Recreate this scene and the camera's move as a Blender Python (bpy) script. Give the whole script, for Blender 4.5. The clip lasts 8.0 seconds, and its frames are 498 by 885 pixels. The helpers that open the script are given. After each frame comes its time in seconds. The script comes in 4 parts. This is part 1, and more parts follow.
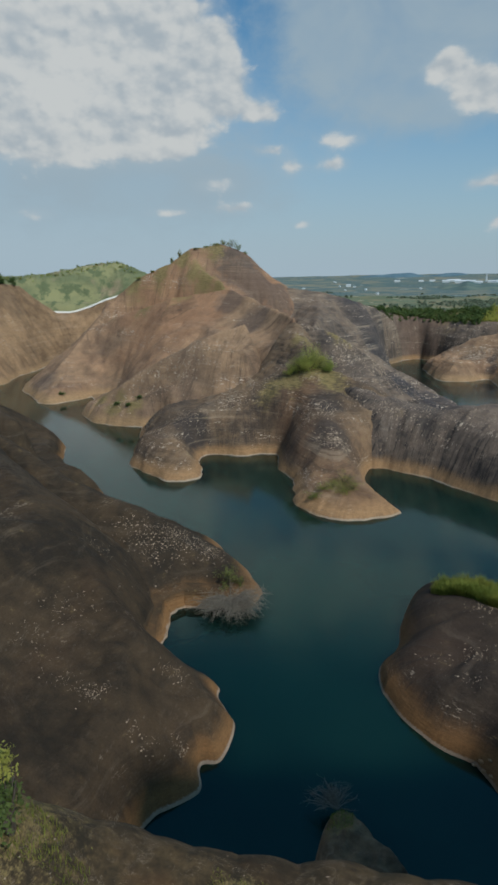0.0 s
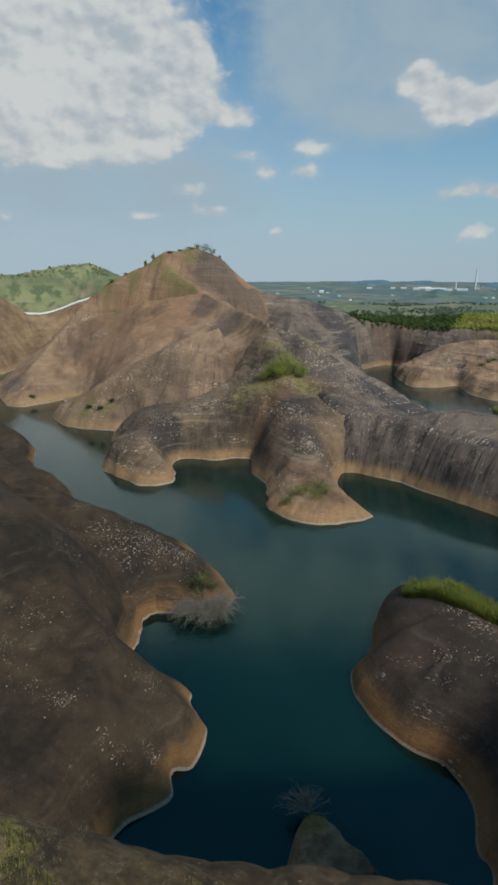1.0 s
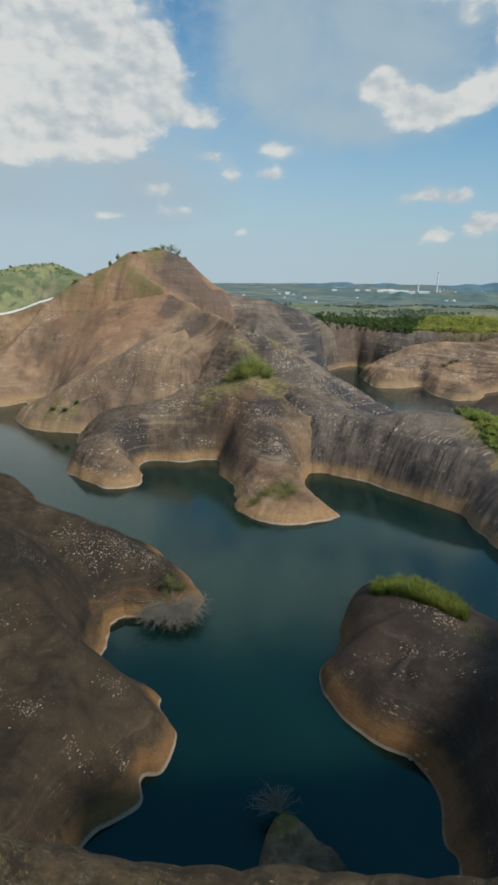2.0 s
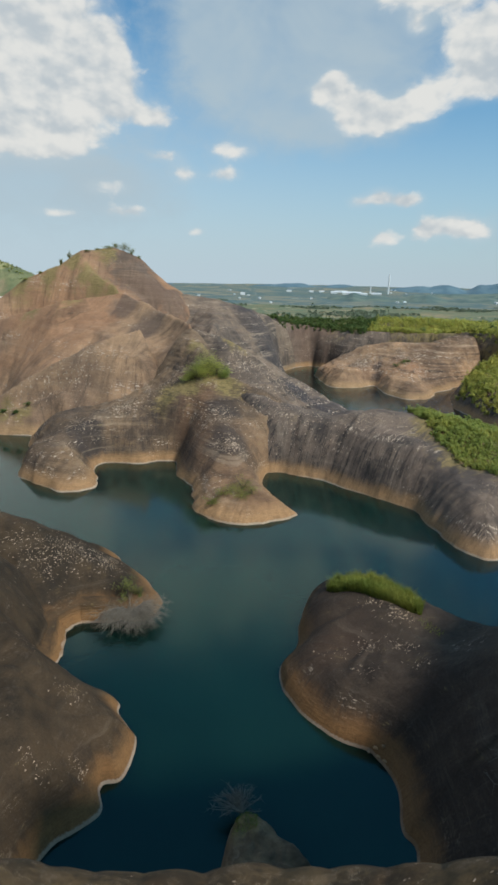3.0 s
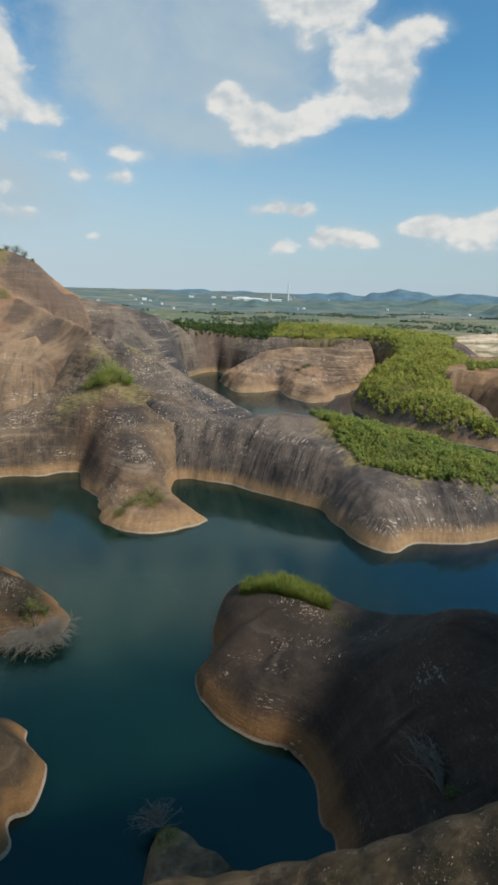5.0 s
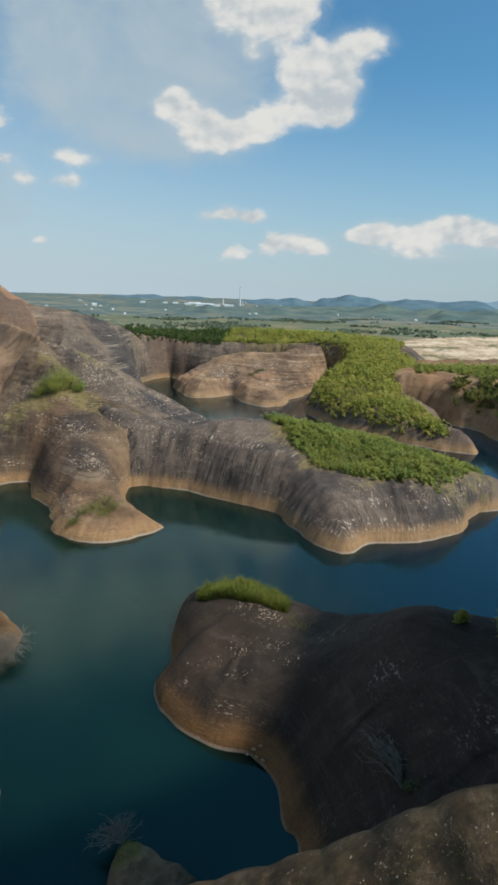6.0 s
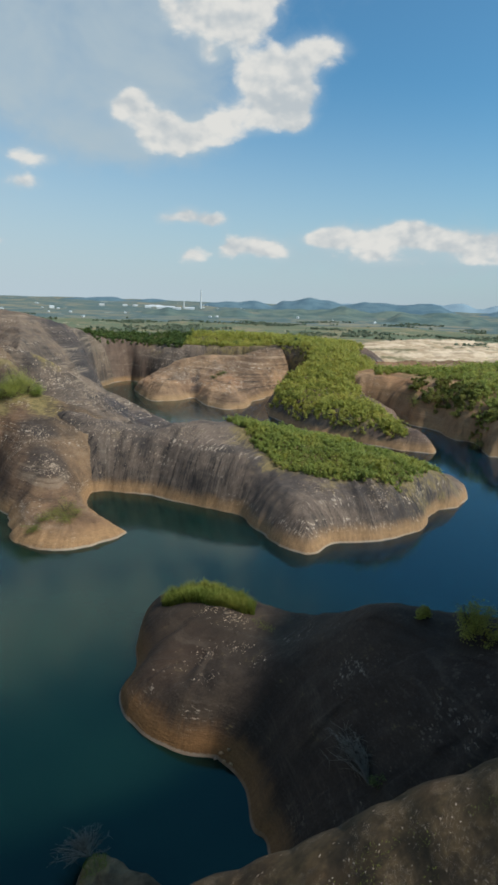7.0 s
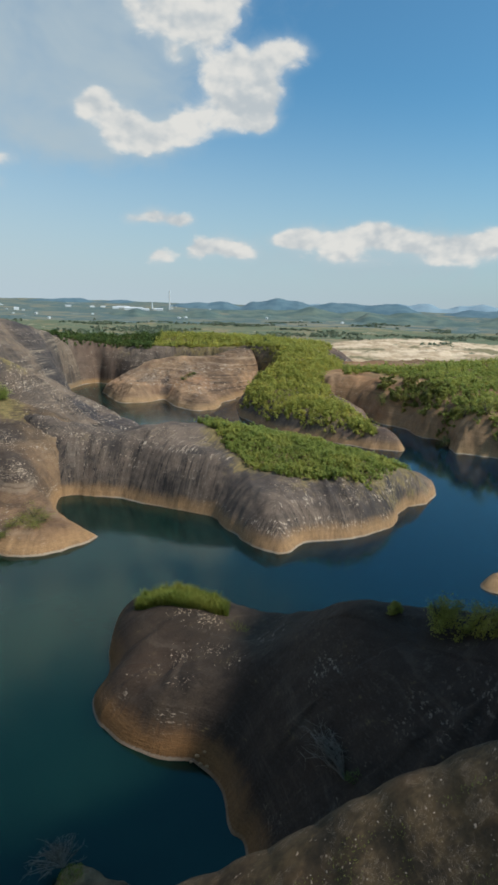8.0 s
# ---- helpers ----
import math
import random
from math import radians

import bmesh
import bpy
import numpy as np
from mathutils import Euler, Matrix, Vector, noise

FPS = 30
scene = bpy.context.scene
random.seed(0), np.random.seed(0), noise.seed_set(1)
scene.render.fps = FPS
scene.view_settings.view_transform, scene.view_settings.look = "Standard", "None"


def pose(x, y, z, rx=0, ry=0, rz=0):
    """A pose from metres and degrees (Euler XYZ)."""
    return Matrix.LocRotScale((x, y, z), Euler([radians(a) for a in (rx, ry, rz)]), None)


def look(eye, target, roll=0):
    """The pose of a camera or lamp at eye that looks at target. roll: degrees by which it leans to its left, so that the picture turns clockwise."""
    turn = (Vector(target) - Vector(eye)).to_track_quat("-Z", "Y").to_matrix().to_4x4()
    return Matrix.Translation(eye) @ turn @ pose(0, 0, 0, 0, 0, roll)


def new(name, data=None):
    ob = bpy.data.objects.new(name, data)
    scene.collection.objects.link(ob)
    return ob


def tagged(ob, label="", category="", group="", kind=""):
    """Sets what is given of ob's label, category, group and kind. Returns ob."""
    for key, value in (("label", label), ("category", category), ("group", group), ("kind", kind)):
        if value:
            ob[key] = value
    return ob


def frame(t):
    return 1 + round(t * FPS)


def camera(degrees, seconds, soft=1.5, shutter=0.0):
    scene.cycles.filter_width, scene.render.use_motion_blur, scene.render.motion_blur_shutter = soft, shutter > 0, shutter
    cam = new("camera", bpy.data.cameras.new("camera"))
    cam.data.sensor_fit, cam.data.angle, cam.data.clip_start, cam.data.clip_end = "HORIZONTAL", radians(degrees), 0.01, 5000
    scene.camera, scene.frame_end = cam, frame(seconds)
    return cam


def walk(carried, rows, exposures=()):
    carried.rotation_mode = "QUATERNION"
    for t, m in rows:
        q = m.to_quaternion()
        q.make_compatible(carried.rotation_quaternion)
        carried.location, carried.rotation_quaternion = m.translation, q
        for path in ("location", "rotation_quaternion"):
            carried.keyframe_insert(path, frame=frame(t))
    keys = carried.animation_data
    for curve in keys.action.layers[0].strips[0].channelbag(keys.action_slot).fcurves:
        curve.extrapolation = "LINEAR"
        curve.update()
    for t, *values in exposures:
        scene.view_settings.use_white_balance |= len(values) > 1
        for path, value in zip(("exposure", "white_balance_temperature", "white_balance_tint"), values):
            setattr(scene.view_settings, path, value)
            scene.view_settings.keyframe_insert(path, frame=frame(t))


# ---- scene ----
cam = camera(48.2, 8.0, soft=3.0)
EYE = (0.0, 0.0, 60.0)
# seconds, tilt, roll, heading: the camera hovers and pans slowly to the right
TURNS = [(0.0, 73.23, 0.89, 15.94), (0.5, 73.38, 0.19, 14.34), (1.0, 73.63, -0.09, 13.39), (1.5, 73.73, -0.30, 11.92),
         (3.0, 73.87, -1.06, 5.60), (3.5, 73.96, -1.32, 3.11), (4.0, 74.17, -1.56, 0.48), (4.5, 74.38, -1.65, -1.78),
         (6.0, 75.32, -1.76, -8.87), (6.5, 75.56, -1.84, -11.04), (7.0, 75.71, -1.85, -12.77), (7.5, 75.81, -1.69, -14.31),
         (8.0, 75.88, -1.68, -15.88)]
walk(cam, [(t, pose(*EYE, a, b, c)) for t, a, b, c in TURNS], exposures=[(0.0, -0.40, 6150, 8), (1.5, -0.25, 6250, 8), (3.5, 0.03, 6450, 10), (4.5, 0.02, 6450, 10), (6.5, -0.03, 6500, 10), (8.0, -0.03, 6500, 10)])

# ---- node helpers ----


class Nodes:
    """Short hand for a node tree."""

    def __init__(self, tree):
        self.tree = tree
        tree.nodes.clear()

    def add(self, kind, inputs=None, **settings):
        node = self.tree.nodes.new(kind)
        for key, value in settings.items():
            setattr(node, key, value)
        for key, value in (inputs or {}).items():
            self.put(node.inputs[key], value)
        return node

    def put(self, socket, value):
        if isinstance(value, bpy.types.NodeSocket):
            self.tree.links.new(value, socket)
        elif isinstance(value, bpy.types.Node):
            self.tree.links.new(value.outputs[0], socket)
        else:
            socket.default_value = value

    def math(self, op, a, b=0.0, c=0.0, clamp=False):
        return self.add("ShaderNodeMath", {0: a, 1: b, 2: c}, operation=op, use_clamp=clamp).outputs[0]

    def span(self, value, lo, hi, out_lo=0.0, out_hi=1.0, smooth=True):
        n = self.add("ShaderNodeMapRange", {"Value": value, "From Min": lo, "From Max": hi, "To Min": out_lo, "To Max": out_hi})
        n.interpolation_type = "SMOOTHSTEP" if smooth else "LINEAR"
        return n.outputs[0]

    def noise(self, vector, scale, detail=4.0, rough=0.55, distort=0.0):
        return self.add("ShaderNodeTexNoise", {"Vector": vector, "Scale": scale, "Detail": detail, "Roughness": rough, "Distortion": distort}).outputs[0]

    def mix(self, factor, a, b, blend="MIX"):
        n = self.add("ShaderNodeMix", data_type="RGBA", blend_type=blend)
        self.put(n.inputs[0], factor)
        for socket, value in ((n.inputs[6], a), (n.inputs[7], b)):
            self.put(socket, (*value, 1.0) if isinstance(value, tuple) and len(value) == 3 else value)
        return n.outputs[2]

    def xyz(self, x, y, z):
        return self.add("ShaderNodeCombineXYZ", {0: x, 1: y, 2: z}).outputs[0]


# ---- sky, sun ----
SUN_HEIGHT, SUN_SIDE = 50.0, 124.0  # degrees above the horizon; degrees clockwise from the +y heading

world = bpy.data.worlds.new("sky")
scene.world = world
world.use_nodes = True
w = Nodes(world.node_tree)
sky = w.add("ShaderNodeTexSky", sky_type="NISHITA", sun_disc=False, sun_elevation=radians(SUN_HEIGHT), sun_rotation=radians(SUN_SIDE),
            air_density=1.0, dust_density=1.6, ozone_density=2.0)
way = w.add("ShaderNodeTexCoord").outputs["Generated"]
split = w.add("ShaderNodeSeparateXYZ", {0: way})
side = w.math("MULTIPLY", w.math("ARCTAN2", split.outputs[0], split.outputs[1]), 57.2958)
rise = w.math("MULTIPLY", w.math("ARCSINE", split.outputs[2]), 57.2958)
flat = w.xyz(side, w.math("MULTIPLY", rise, 1.5), 0.0)
# cumulus heaps: heading, height, half width, half height, weight
BIG_CLOUD = [(-34, 17, 6, 4.2, 1.0), (-28, 17.5, 5, 4, 1.0), (-32, 22.5, 9, 3, 1.0), (-24.2, 18.6, 2.6, 2.6, 0.9), (-21.6, 16.4, 2.4, 2.6, 0.9), (-18, 18.4, 1.0, 1.3, 0.8), (-17.4, 15.6, 1.9, 1.6, 0.8),
             (-14.4, 13.9, 1.7, 0.8, 0.75), (-23, 12.4, 3.0, 1.7, 0.9), (-30, 13.2, 5, 2.2, 0.8), (-37, 13, 6, 2.5, 0.8)]
ARCH_CLOUD = [(0.3, 16.0, 1.0, 0.8, 0.75), (1.8, 16.9, 0.9, 0.8, 0.75), (3.6, 15.3, 1.6, 1.2, 0.9), (4.5, 13.8, 2.4, 1.0, 0.7), (6.9, 14.3, 1.9, 0.9, 0.9), (10, 15.6, 1.7, 1.2, 0.85), (13.7, 16.3, 1.9, 1.2, 0.85), (16.7, 15.8, 1.1, 0.8, 0.7),
              (12.3, 19, 1.5, 1.3, 0.8), (15.2, 19.6, 1.8, 1.4, 0.85), (18.7, 20.9, 1.9, 1.0, 0.85), (16.4, 17.6, 1.8, 1.3, 0.85), (8.4, 20.3, 0.9, 0.6, 0.65), (11.5, 22.6, 1.8, 1.1, 0.8), (7.5, 23, 3, 1.3, 0.8), (12.3, 24.6, 2, 1.2, 0.8)]
SMALL_CLOUDS = [(-13.7, 10.9, 1.5, 0.5, 0.62), (-11.9, 9.5, 1.1, 0.8, 0.68), (-8.0, 9.5, 1.4, 0.6, 0.68), (-7.4, 11.4, 1.9, 0.7, 0.74), (-19, 8, 1.8, 0.6, 0.66), (-16.9, 6.1, 2, 0.6, 0.64), (-23.4, 5.7, 2, 0.5, 0.58), (-35.6, 5.5, 1.8, 0.5, 0.55), (-10.7, 4.5, 0.8, 0.4, 0.62)]
LOW_CLOUDS = [(4.4, 7.3, 0.9, 0.5, 0.62), (6.5, 7.7, 1.1, 0.7, 0.78), (9, 7.4, 1.3, 0.6, 0.75), (10.9, 4.9, 1.0, 0.8, 0.78), (13.3, 5.2, 1.6, 0.9, 0.88), (15.6, 4.7, 1, 0.8, 0.78), (7.3, 4, 1.3, 0.8, 0.72), (19, 6, 1.2, 0.6, 0.72), (21.2, 6.2, 1.6, 1, 0.88), (24.3, 5.7, 1.6, 0.9, 0.88),
              (27, 6.5, 1.5, 1, 0.92), (29.6, 6.2, 1.5, 1, 0.92), (32.8, 5.6, 1.8, 0.9, 0.88), (36.3, 5.5, 2, 0.9, 0.88), (39.5, 6, 2.4, 1, 0.88), (25.6, 4.2, 3, 0.6, 0.6), (35, 4.2, 3, 0.5, 0.55)]
# heaps outside the view, added so that the bay reflects brighter sky
UNSEEN_CLOUDS = [(-16, 31, 30, 5, 0.85), (120, 30, 40, 10, 0.6), (-120, 30, 40, 14, 0.8)]
HEAPS = BIG_CLOUD + ARCH_CLOUD + SMALL_CLOUDS + LOW_CLOUDS + UNSEEN_CLOUDS
VEILS = [(-4.5, 18.5, 6, 4.5, 1.3), (-1, 22.5, 8, 4, 1.3), (4, 19, 5, 4, 1.0), (3, 14, 5, 1.6, 0.8), (-31, 9.5, 11, 4.5, 1.0), (-18, 8, 6, 3, 0.5), (28, 4.5, 14, 2.5, 0.7)]


def heaps(rows):
    """The sum of soft heaps over the sky's headings and heights."""
    total = 0.0
    spot = w.xyz(side, rise, 0.0)
    for a, e, sa, se, weight in rows:
        off = w.add("ShaderNodeVectorMath", {0: spot, 1: (a, e, 0.0)}, operation="SUBTRACT").outputs[0]
        off = w.add("ShaderNodeVectorMath", {0: off, 1: (1 / (1.3 * sa), 1 / (1.3 * se), 0.0)}, operation="MULTIPLY").outputs[0]
        r = w.add("ShaderNodeVectorMath", {0: off, 1: off}, operation="DOT_PRODUCT").outputs["Value"]
        total = w.math("MULTIPLY_ADD", w.math("EXPONENT", w.math("MULTIPLY", r, -1.0)), float(weight), total)
    return total


def billows(place):
    """Rounded cauliflower swellings at three sizes."""
    bent = w.add("ShaderNodeVectorMath", {0: place, 1: w.add("ShaderNodeTexNoise", {"Vector": place, "Scale": 0.5, "Detail": 4.0}).outputs["Color"]}, operation="ADD").outputs[0]
    total = 0.0
    for scale, amount in ((0.42, 0.60), (1.0, 0.26), (2.3, 0.09)):
        cell = w.add("ShaderNodeTexVoronoi", {"Vector": bent, "Scale": scale}, feature="SMOOTH_F1")
        total = w.math("MULTIPLY_ADD", w.math("SUBTRACT", 0.45, cell.outputs["Distance"]), amount, total)
    return total


puff = billows(flat)
lit = billows(w.add("ShaderNodeVectorMath", {0: flat, 1: (0.5, 0.8, 0.0)}, operation="ADD").outputs[0])
wisp = w.math("SUBTRACT", w.noise(flat, 0.35, 8.0, 0.62, 0.4), 0.5)
ragged = w.math("MULTIPLY_ADD", wisp, 0.75, w.math("MULTIPLY", puff, 0.95))
mass = w.math("MINIMUM", heaps(HEAPS), 1.1)
edge = w.math("ADD", mass, ragged)
cover = w.span(edge, 0.43, 0.84)
skirt = w.span(w.math("MULTIPLY_ADD", wisp, 0.5, mass), 0.12, 1.0, 0.0, 0.7)
veil = w.math("MULTIPLY", w.span(w.math("ADD", heaps(VEILS), w.math("MULTIPLY", wisp, 0.7)), 0.15, 1.0), w.span(w.noise(flat, 0.1, 4.0, 0.55, 0.3), 0.3, 0.65, 0.6, 0.92))
haze = w.span(w.math("MULTIPLY_ADD", side, 0.12, rise), -3.0, 23.0, 0.97, 0.0)
blue = w.mix(1.0, sky.outputs[0], (0.066, 0.125, 0.139), "MULTIPLY")
blue = w.mix(haze, blue, (0.495, 0.602, 0.668))
# sunlit tops and grey undersides
relief = w.math("ADD", w.math("MULTIPLY", w.math("SUBTRACT", puff, lit), 0.7), w.math("MULTIPLY", wisp, 0.3))
under = w.span(w.math("ADD", w.noise(flat, 0.14, 4.0, 0.55, 0.3), w.math("MULTIPLY", relief, 1.0)), 0.24, 0.64)
white = w.mix(under, (0.51, 0.56, 0.59), (0.77, 0.765, 0.73))
tone = w.mix(veil, blue, (0.43, 0.53, 0.59))
tone = w.mix(skirt, tone, (0.52, 0.605, 0.65))
tone = w.mix(w.math("MULTIPLY", cover, 0.94), tone, white)
w.add("ShaderNodeOutputWorld", {"Surface": w.add("ShaderNodeBackground", {"Color": tone, "Strength": 1.0}).outputs[0]})

sun = new("sun", bpy.data.lights.new("sun", "SUN"))
sun.data.energy, sun.data.angle, sun.data.color = 4.3, radians(3.0), (1.0, 0.93, 0.82)
a, e = radians(SUN_SIDE), radians(SUN_HEIGHT)
sun.matrix_world = look((0, 0, 0), (-math.sin(a) * math.cos(e), -math.cos(a) * math.cos(e), -math.sin(e)))

# ---- materials ----


def material(name):
    m = bpy.data.materials.new(name)
    m.use_nodes = True
    return m, Nodes(m.node_tree)


def finish(n, color, rough=0.9, bump=None, strength=0.5, distance=0.2, specular=0.3):
    shader = n.add("ShaderNodeBsdfPrincipled", {"Base Color": color, "Roughness": rough, "Specular IOR Level": specular})
    if bump is not None:
        n.put(shader.inputs["Normal"], n.add("ShaderNodeBump", {"Height": bump, "Strength": strength, "Distance": distance}).outputs[0])
    n.add("ShaderNodeOutputMaterial", {"Surface": shader.outputs[0]})
    return shader


def rock(name, dark, light, tan=(0.40, 0.255, 0.135), flakes=0.5, streaks=0.6, band=3.9, size=1.0, cluster=0.52, bedding=0.35, rust=0.52, upright=False):
    """Weathered red sandstone: run-off streaks, flaking beds, a bleached band above the waterline."""
    m, n = material(name)
    place = n.add("ShaderNodeNewGeometry").outputs["Position"]
    p = n.add("ShaderNodeSeparateXYZ", {0: place})
    z = p.outputs[2]
    along = n.add("ShaderNodeAttribute", attribute_name="along").outputs["Fac"]
    green = n.add("ShaderNodeAttribute", attribute_name="green").outputs["Fac"]
    stain_shade = n.add("ShaderNodeAttribute", attribute_name="stain_shade").outputs["Fac"]
    big = n.noise(place, 0.03 / size, 5.0, 0.6)
    mid = n.noise(place, 0.22 / size, 6.0, 0.62)
    grit = n.noise(place, 2.6 / size, 5.0, 0.65)
    wide = n.noise(place, 0.011 / size, 3.0, 0.5, 0.4)
    up = n.add("ShaderNodeSeparateXYZ", {0: n.add("ShaderNodeNewGeometry").outputs["Normal"]}).outputs[2]
    steep = n.span(up, 0.94, 0.66)
    color = n.mix(n.span(n.math("ADD", n.math("MULTIPLY", big, 0.6), n.math("MULTIPLY", mid, 0.4)), 0.38, 0.62), dark, light)
    # rusty and grey weathered areas; painted shade of hollows shares the grey tone
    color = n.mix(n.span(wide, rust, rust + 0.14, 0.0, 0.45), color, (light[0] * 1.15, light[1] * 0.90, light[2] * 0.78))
    varnish_shade = (dark[0] * 0.74, dark[1] * 0.80, dark[2] * 0.95)
    worn_shade = n.math("ADD", n.span(n.noise(place, 0.022 / size, 5.0, 0.62, 0.8), 0.53, 0.66, 0.0, 0.45), n.math("MULTIPLY", n.span(n.math("MULTIPLY_ADD", n.math("SUBTRACT", mid, 0.5), 1.2, stain_shade), 0.3, 0.8), 0.8), clamp=True)
    color = n.mix(worn_shade, color, varnish_shade)
    # run-off streaks down the steeper slopes
    run = n.noise(n.xyz(along, n.math("MULTIPLY", z, 0.06), n.math("MULTIPLY", big, 5.0)), 0.85 / size, 6.0, 0.72)
    thread = n.noise(n.xyz(along, n.math("MULTIPLY", z, 0.03), n.math("MULTIPLY", mid, 1.5)), 3.0 / size, 3.0, 0.6)
    wet = n.math("MULTIPLY", n.math("MULTIPLY_ADD", steep, 0.75, 0.25), n.span(n.noise(place, 0.035 / size, 3.0, 0.5), 0.38, 0.6, 0.25, 1.0))
    color = n.mix(n.math("MULTIPLY", n.math("MULTIPLY", n.span(run, 0.50, 0.64), streaks), wet), color, n.mix(0.7, dark, (0.012, 0.012, 0.014)))
    color = n.mix(n.math("MULTIPLY", n.math("MULTIPLY", n.span(thread, 0.56, 0.68), streaks * 0.8), wet), color, n.mix(0.8, dark, (0.010, 0.010, 0.012)))
    color = n.mix(n.math("MULTIPLY", n.math("MULTIPLY", n.span(run, 0.45, 0.30), streaks * 0.5), wet), color, n.mix(0.5, light, (0.30, 0.25, 0.2)))
    # beds: broad bands and thin broken lines
    tilt = n.math("ADD", n.math("MULTIPLY_ADD", p.outputs[0], 0.05, n.math("MULTIPLY", big, 3.0)), z)
    bed = n.noise(n.xyz(n.math("MULTIPLY", p.outputs[0], 0.03), n.math("MULTIPLY", p.outputs[1], 0.03), tilt), 0.75 / size, 4.0, 0.75)
    show = n.span(n.noise(place, 0.05 / size, 3.0, 0.55), 0.40, 0.60, 0.15, 1.0)
    color = n.mix(n.math("MULTIPLY", n.span(bed, 0.52, 0.66, 0.0, bedding), show), color, n.mix(0.5, light, (0.42, 0.34, 0.26)))
    color = n.mix(n.math("MULTIPLY", n.span(bed, 0.45, 0.36, 0.0, bedding), show), color, n.mix(0.75, dark, (0.014, 0.013, 0.013)))
    # broken flakes in patches and rows
    patch = n.span(n.noise(place, 0.06 / size, 4.0, 0.6), cluster, cluster + 0.1)
    squeezed = n.xyz(n.math("MULTIPLY", p.outputs[0], 0.42), n.math("MULTIPLY", p.outputs[1], 0.5), n.math("MULTIPLY", z, 2.2))
    if upright:
        squeezed = n.xyz(n.math("MULTIPLY", along, 1.5), n.math("MULTIPLY", mid, 1.2), n.math("MULTIPLY", z, 0.5))
    chip = n.noise(squeezed, 1.1 / size, 4.0, 0.66, 0.25)
    cell = n.add("ShaderNodeTexVoronoi", {"Vector": n.add("ShaderNodeVectorMath", {0: squeezed, 1: n.math("MULTIPLY", grit, 0.8)}, operation="ADD").outputs[0], "Scale": 1.9 / size})
    pick = n.add("ShaderNodeSeparateColor", {0: cell.outputs["Color"]})
    scale_ = n.span(n.math("SUBTRACT", n.math("MULTIPLY", pick.outputs[0], 0.55), cell.outputs["Distance"]), 0.0, 0.07)
    row = n.span(n.noise(n.xyz(n.math("MULTIPLY", p.outputs[0], 0.03), n.math("MULTIPLY", p.outputs[1], 0.03), tilt), 0.5 / size, 3.0, 0.6), 0.47, 0.58, 0.10, 1.0)
    chips = n.math("MULTIPLY", scale_, n.math("MULTIPLY_ADD", patch, 0.9, 0.10))
    color = n.mix(n.math("MULTIPLY", n.math("MULTIPLY", chips, row), flakes), color, n.mix(pick.outputs[1], (0.30, 0.23, 0.17), (0.56, 0.46, 0.37)))
    # grass cover
    grass = n.span(n.math("ADD", green, n.math("ADD", n.math("MULTIPLY", n.math("SUBTRACT", mid, 0.5), 1.8), n.math("MULTIPLY", n.math("SUBTRACT", chip, 0.5), 1.6))), 0.28, 0.95)
    turf = n.mix(n.span(n.math("ADD", n.math("MULTIPLY", grit, 0.5), n.math("MULTIPLY", chip, 0.5)), 0.38, 0.6), (0.105, 0.09, 0.035), (0.25, 0.185, 0.08))
    color = n.mix(n.math("MULTIPLY", grass, 0.9), color, turf)
    # bleached band and pale rim at the waterline
    level = n.math("ADD", z, n.math("ADD", n.math("MULTIPLY", n.math("SUBTRACT", mid, 0.5), 0.9 * band), n.math("MULTIPLY", n.math("SUBTRACT", run, 0.5), 0.9 * band)))
    lines = n.noise(n.xyz(0.0, n.math("MULTIPLY", mid, 0.6), z), 2.2, 2.0, 0.6)
    sand = n.mix(n.math("ADD", n.math("MULTIPLY", n.span(lines, 0.3, 0.7), 0.2), n.math("ADD", n.math("MULTIPLY", n.span(chip, 0.35, 0.65), 0.4), n.math("MULTIPLY", n.span(run, 0.4, 0.6), 0.4))), tuple(0.62 * c for c in tan), tan)
    color = n.mix(n.span(level, band * 1.35, band * 0.35, 0.0, 0.88), color, sand)
    rim = n.span(n.math("ADD", z, n.math("MULTIPLY", n.math("SUBTRACT", grit, 0.5), 0.5)), 0.5, 0.28, 0.0, 0.55)
    rim = n.math("MULTIPLY", rim, n.span(n.noise(place, 0.05, 3.0, 0.6), 0.38, 0.58, 0.15, 1.0))
    color = n.mix(rim, color, (0.42, 0.38, 0.33))
    color = n.mix(n.span(grit, 0.3, 0.7, 0.0, 0.35), color, n.mix(1.0, color, (0.45, 0.45, 0.45), "MULTIPLY"))
    height = n.math("ADD", n.math("MULTIPLY", grit, 0.25), n.math("ADD", n.math("MULTIPLY_ADD", bed, 1.6 * bedding, n.math("MULTIPLY", chip, min(0.8, 0.3 + 2.0 * bedding))), n.math("MULTIPLY_ADD", chips, 0.25, n.math("MULTIPLY", run, 0.6 * min(1.0, 2 * streaks)))))
    finish(n, color, n.span(grit, 0.2, 0.8, 0.75, 0.95), height, 0.55, 0.5 * size, 0.25)
    return m


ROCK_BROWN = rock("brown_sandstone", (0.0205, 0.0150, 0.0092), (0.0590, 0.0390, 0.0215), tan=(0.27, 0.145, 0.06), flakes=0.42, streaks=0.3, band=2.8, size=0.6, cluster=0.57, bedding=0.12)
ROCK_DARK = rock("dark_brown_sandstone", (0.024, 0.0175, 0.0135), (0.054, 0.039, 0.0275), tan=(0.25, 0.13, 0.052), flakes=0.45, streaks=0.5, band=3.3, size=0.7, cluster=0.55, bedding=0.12)
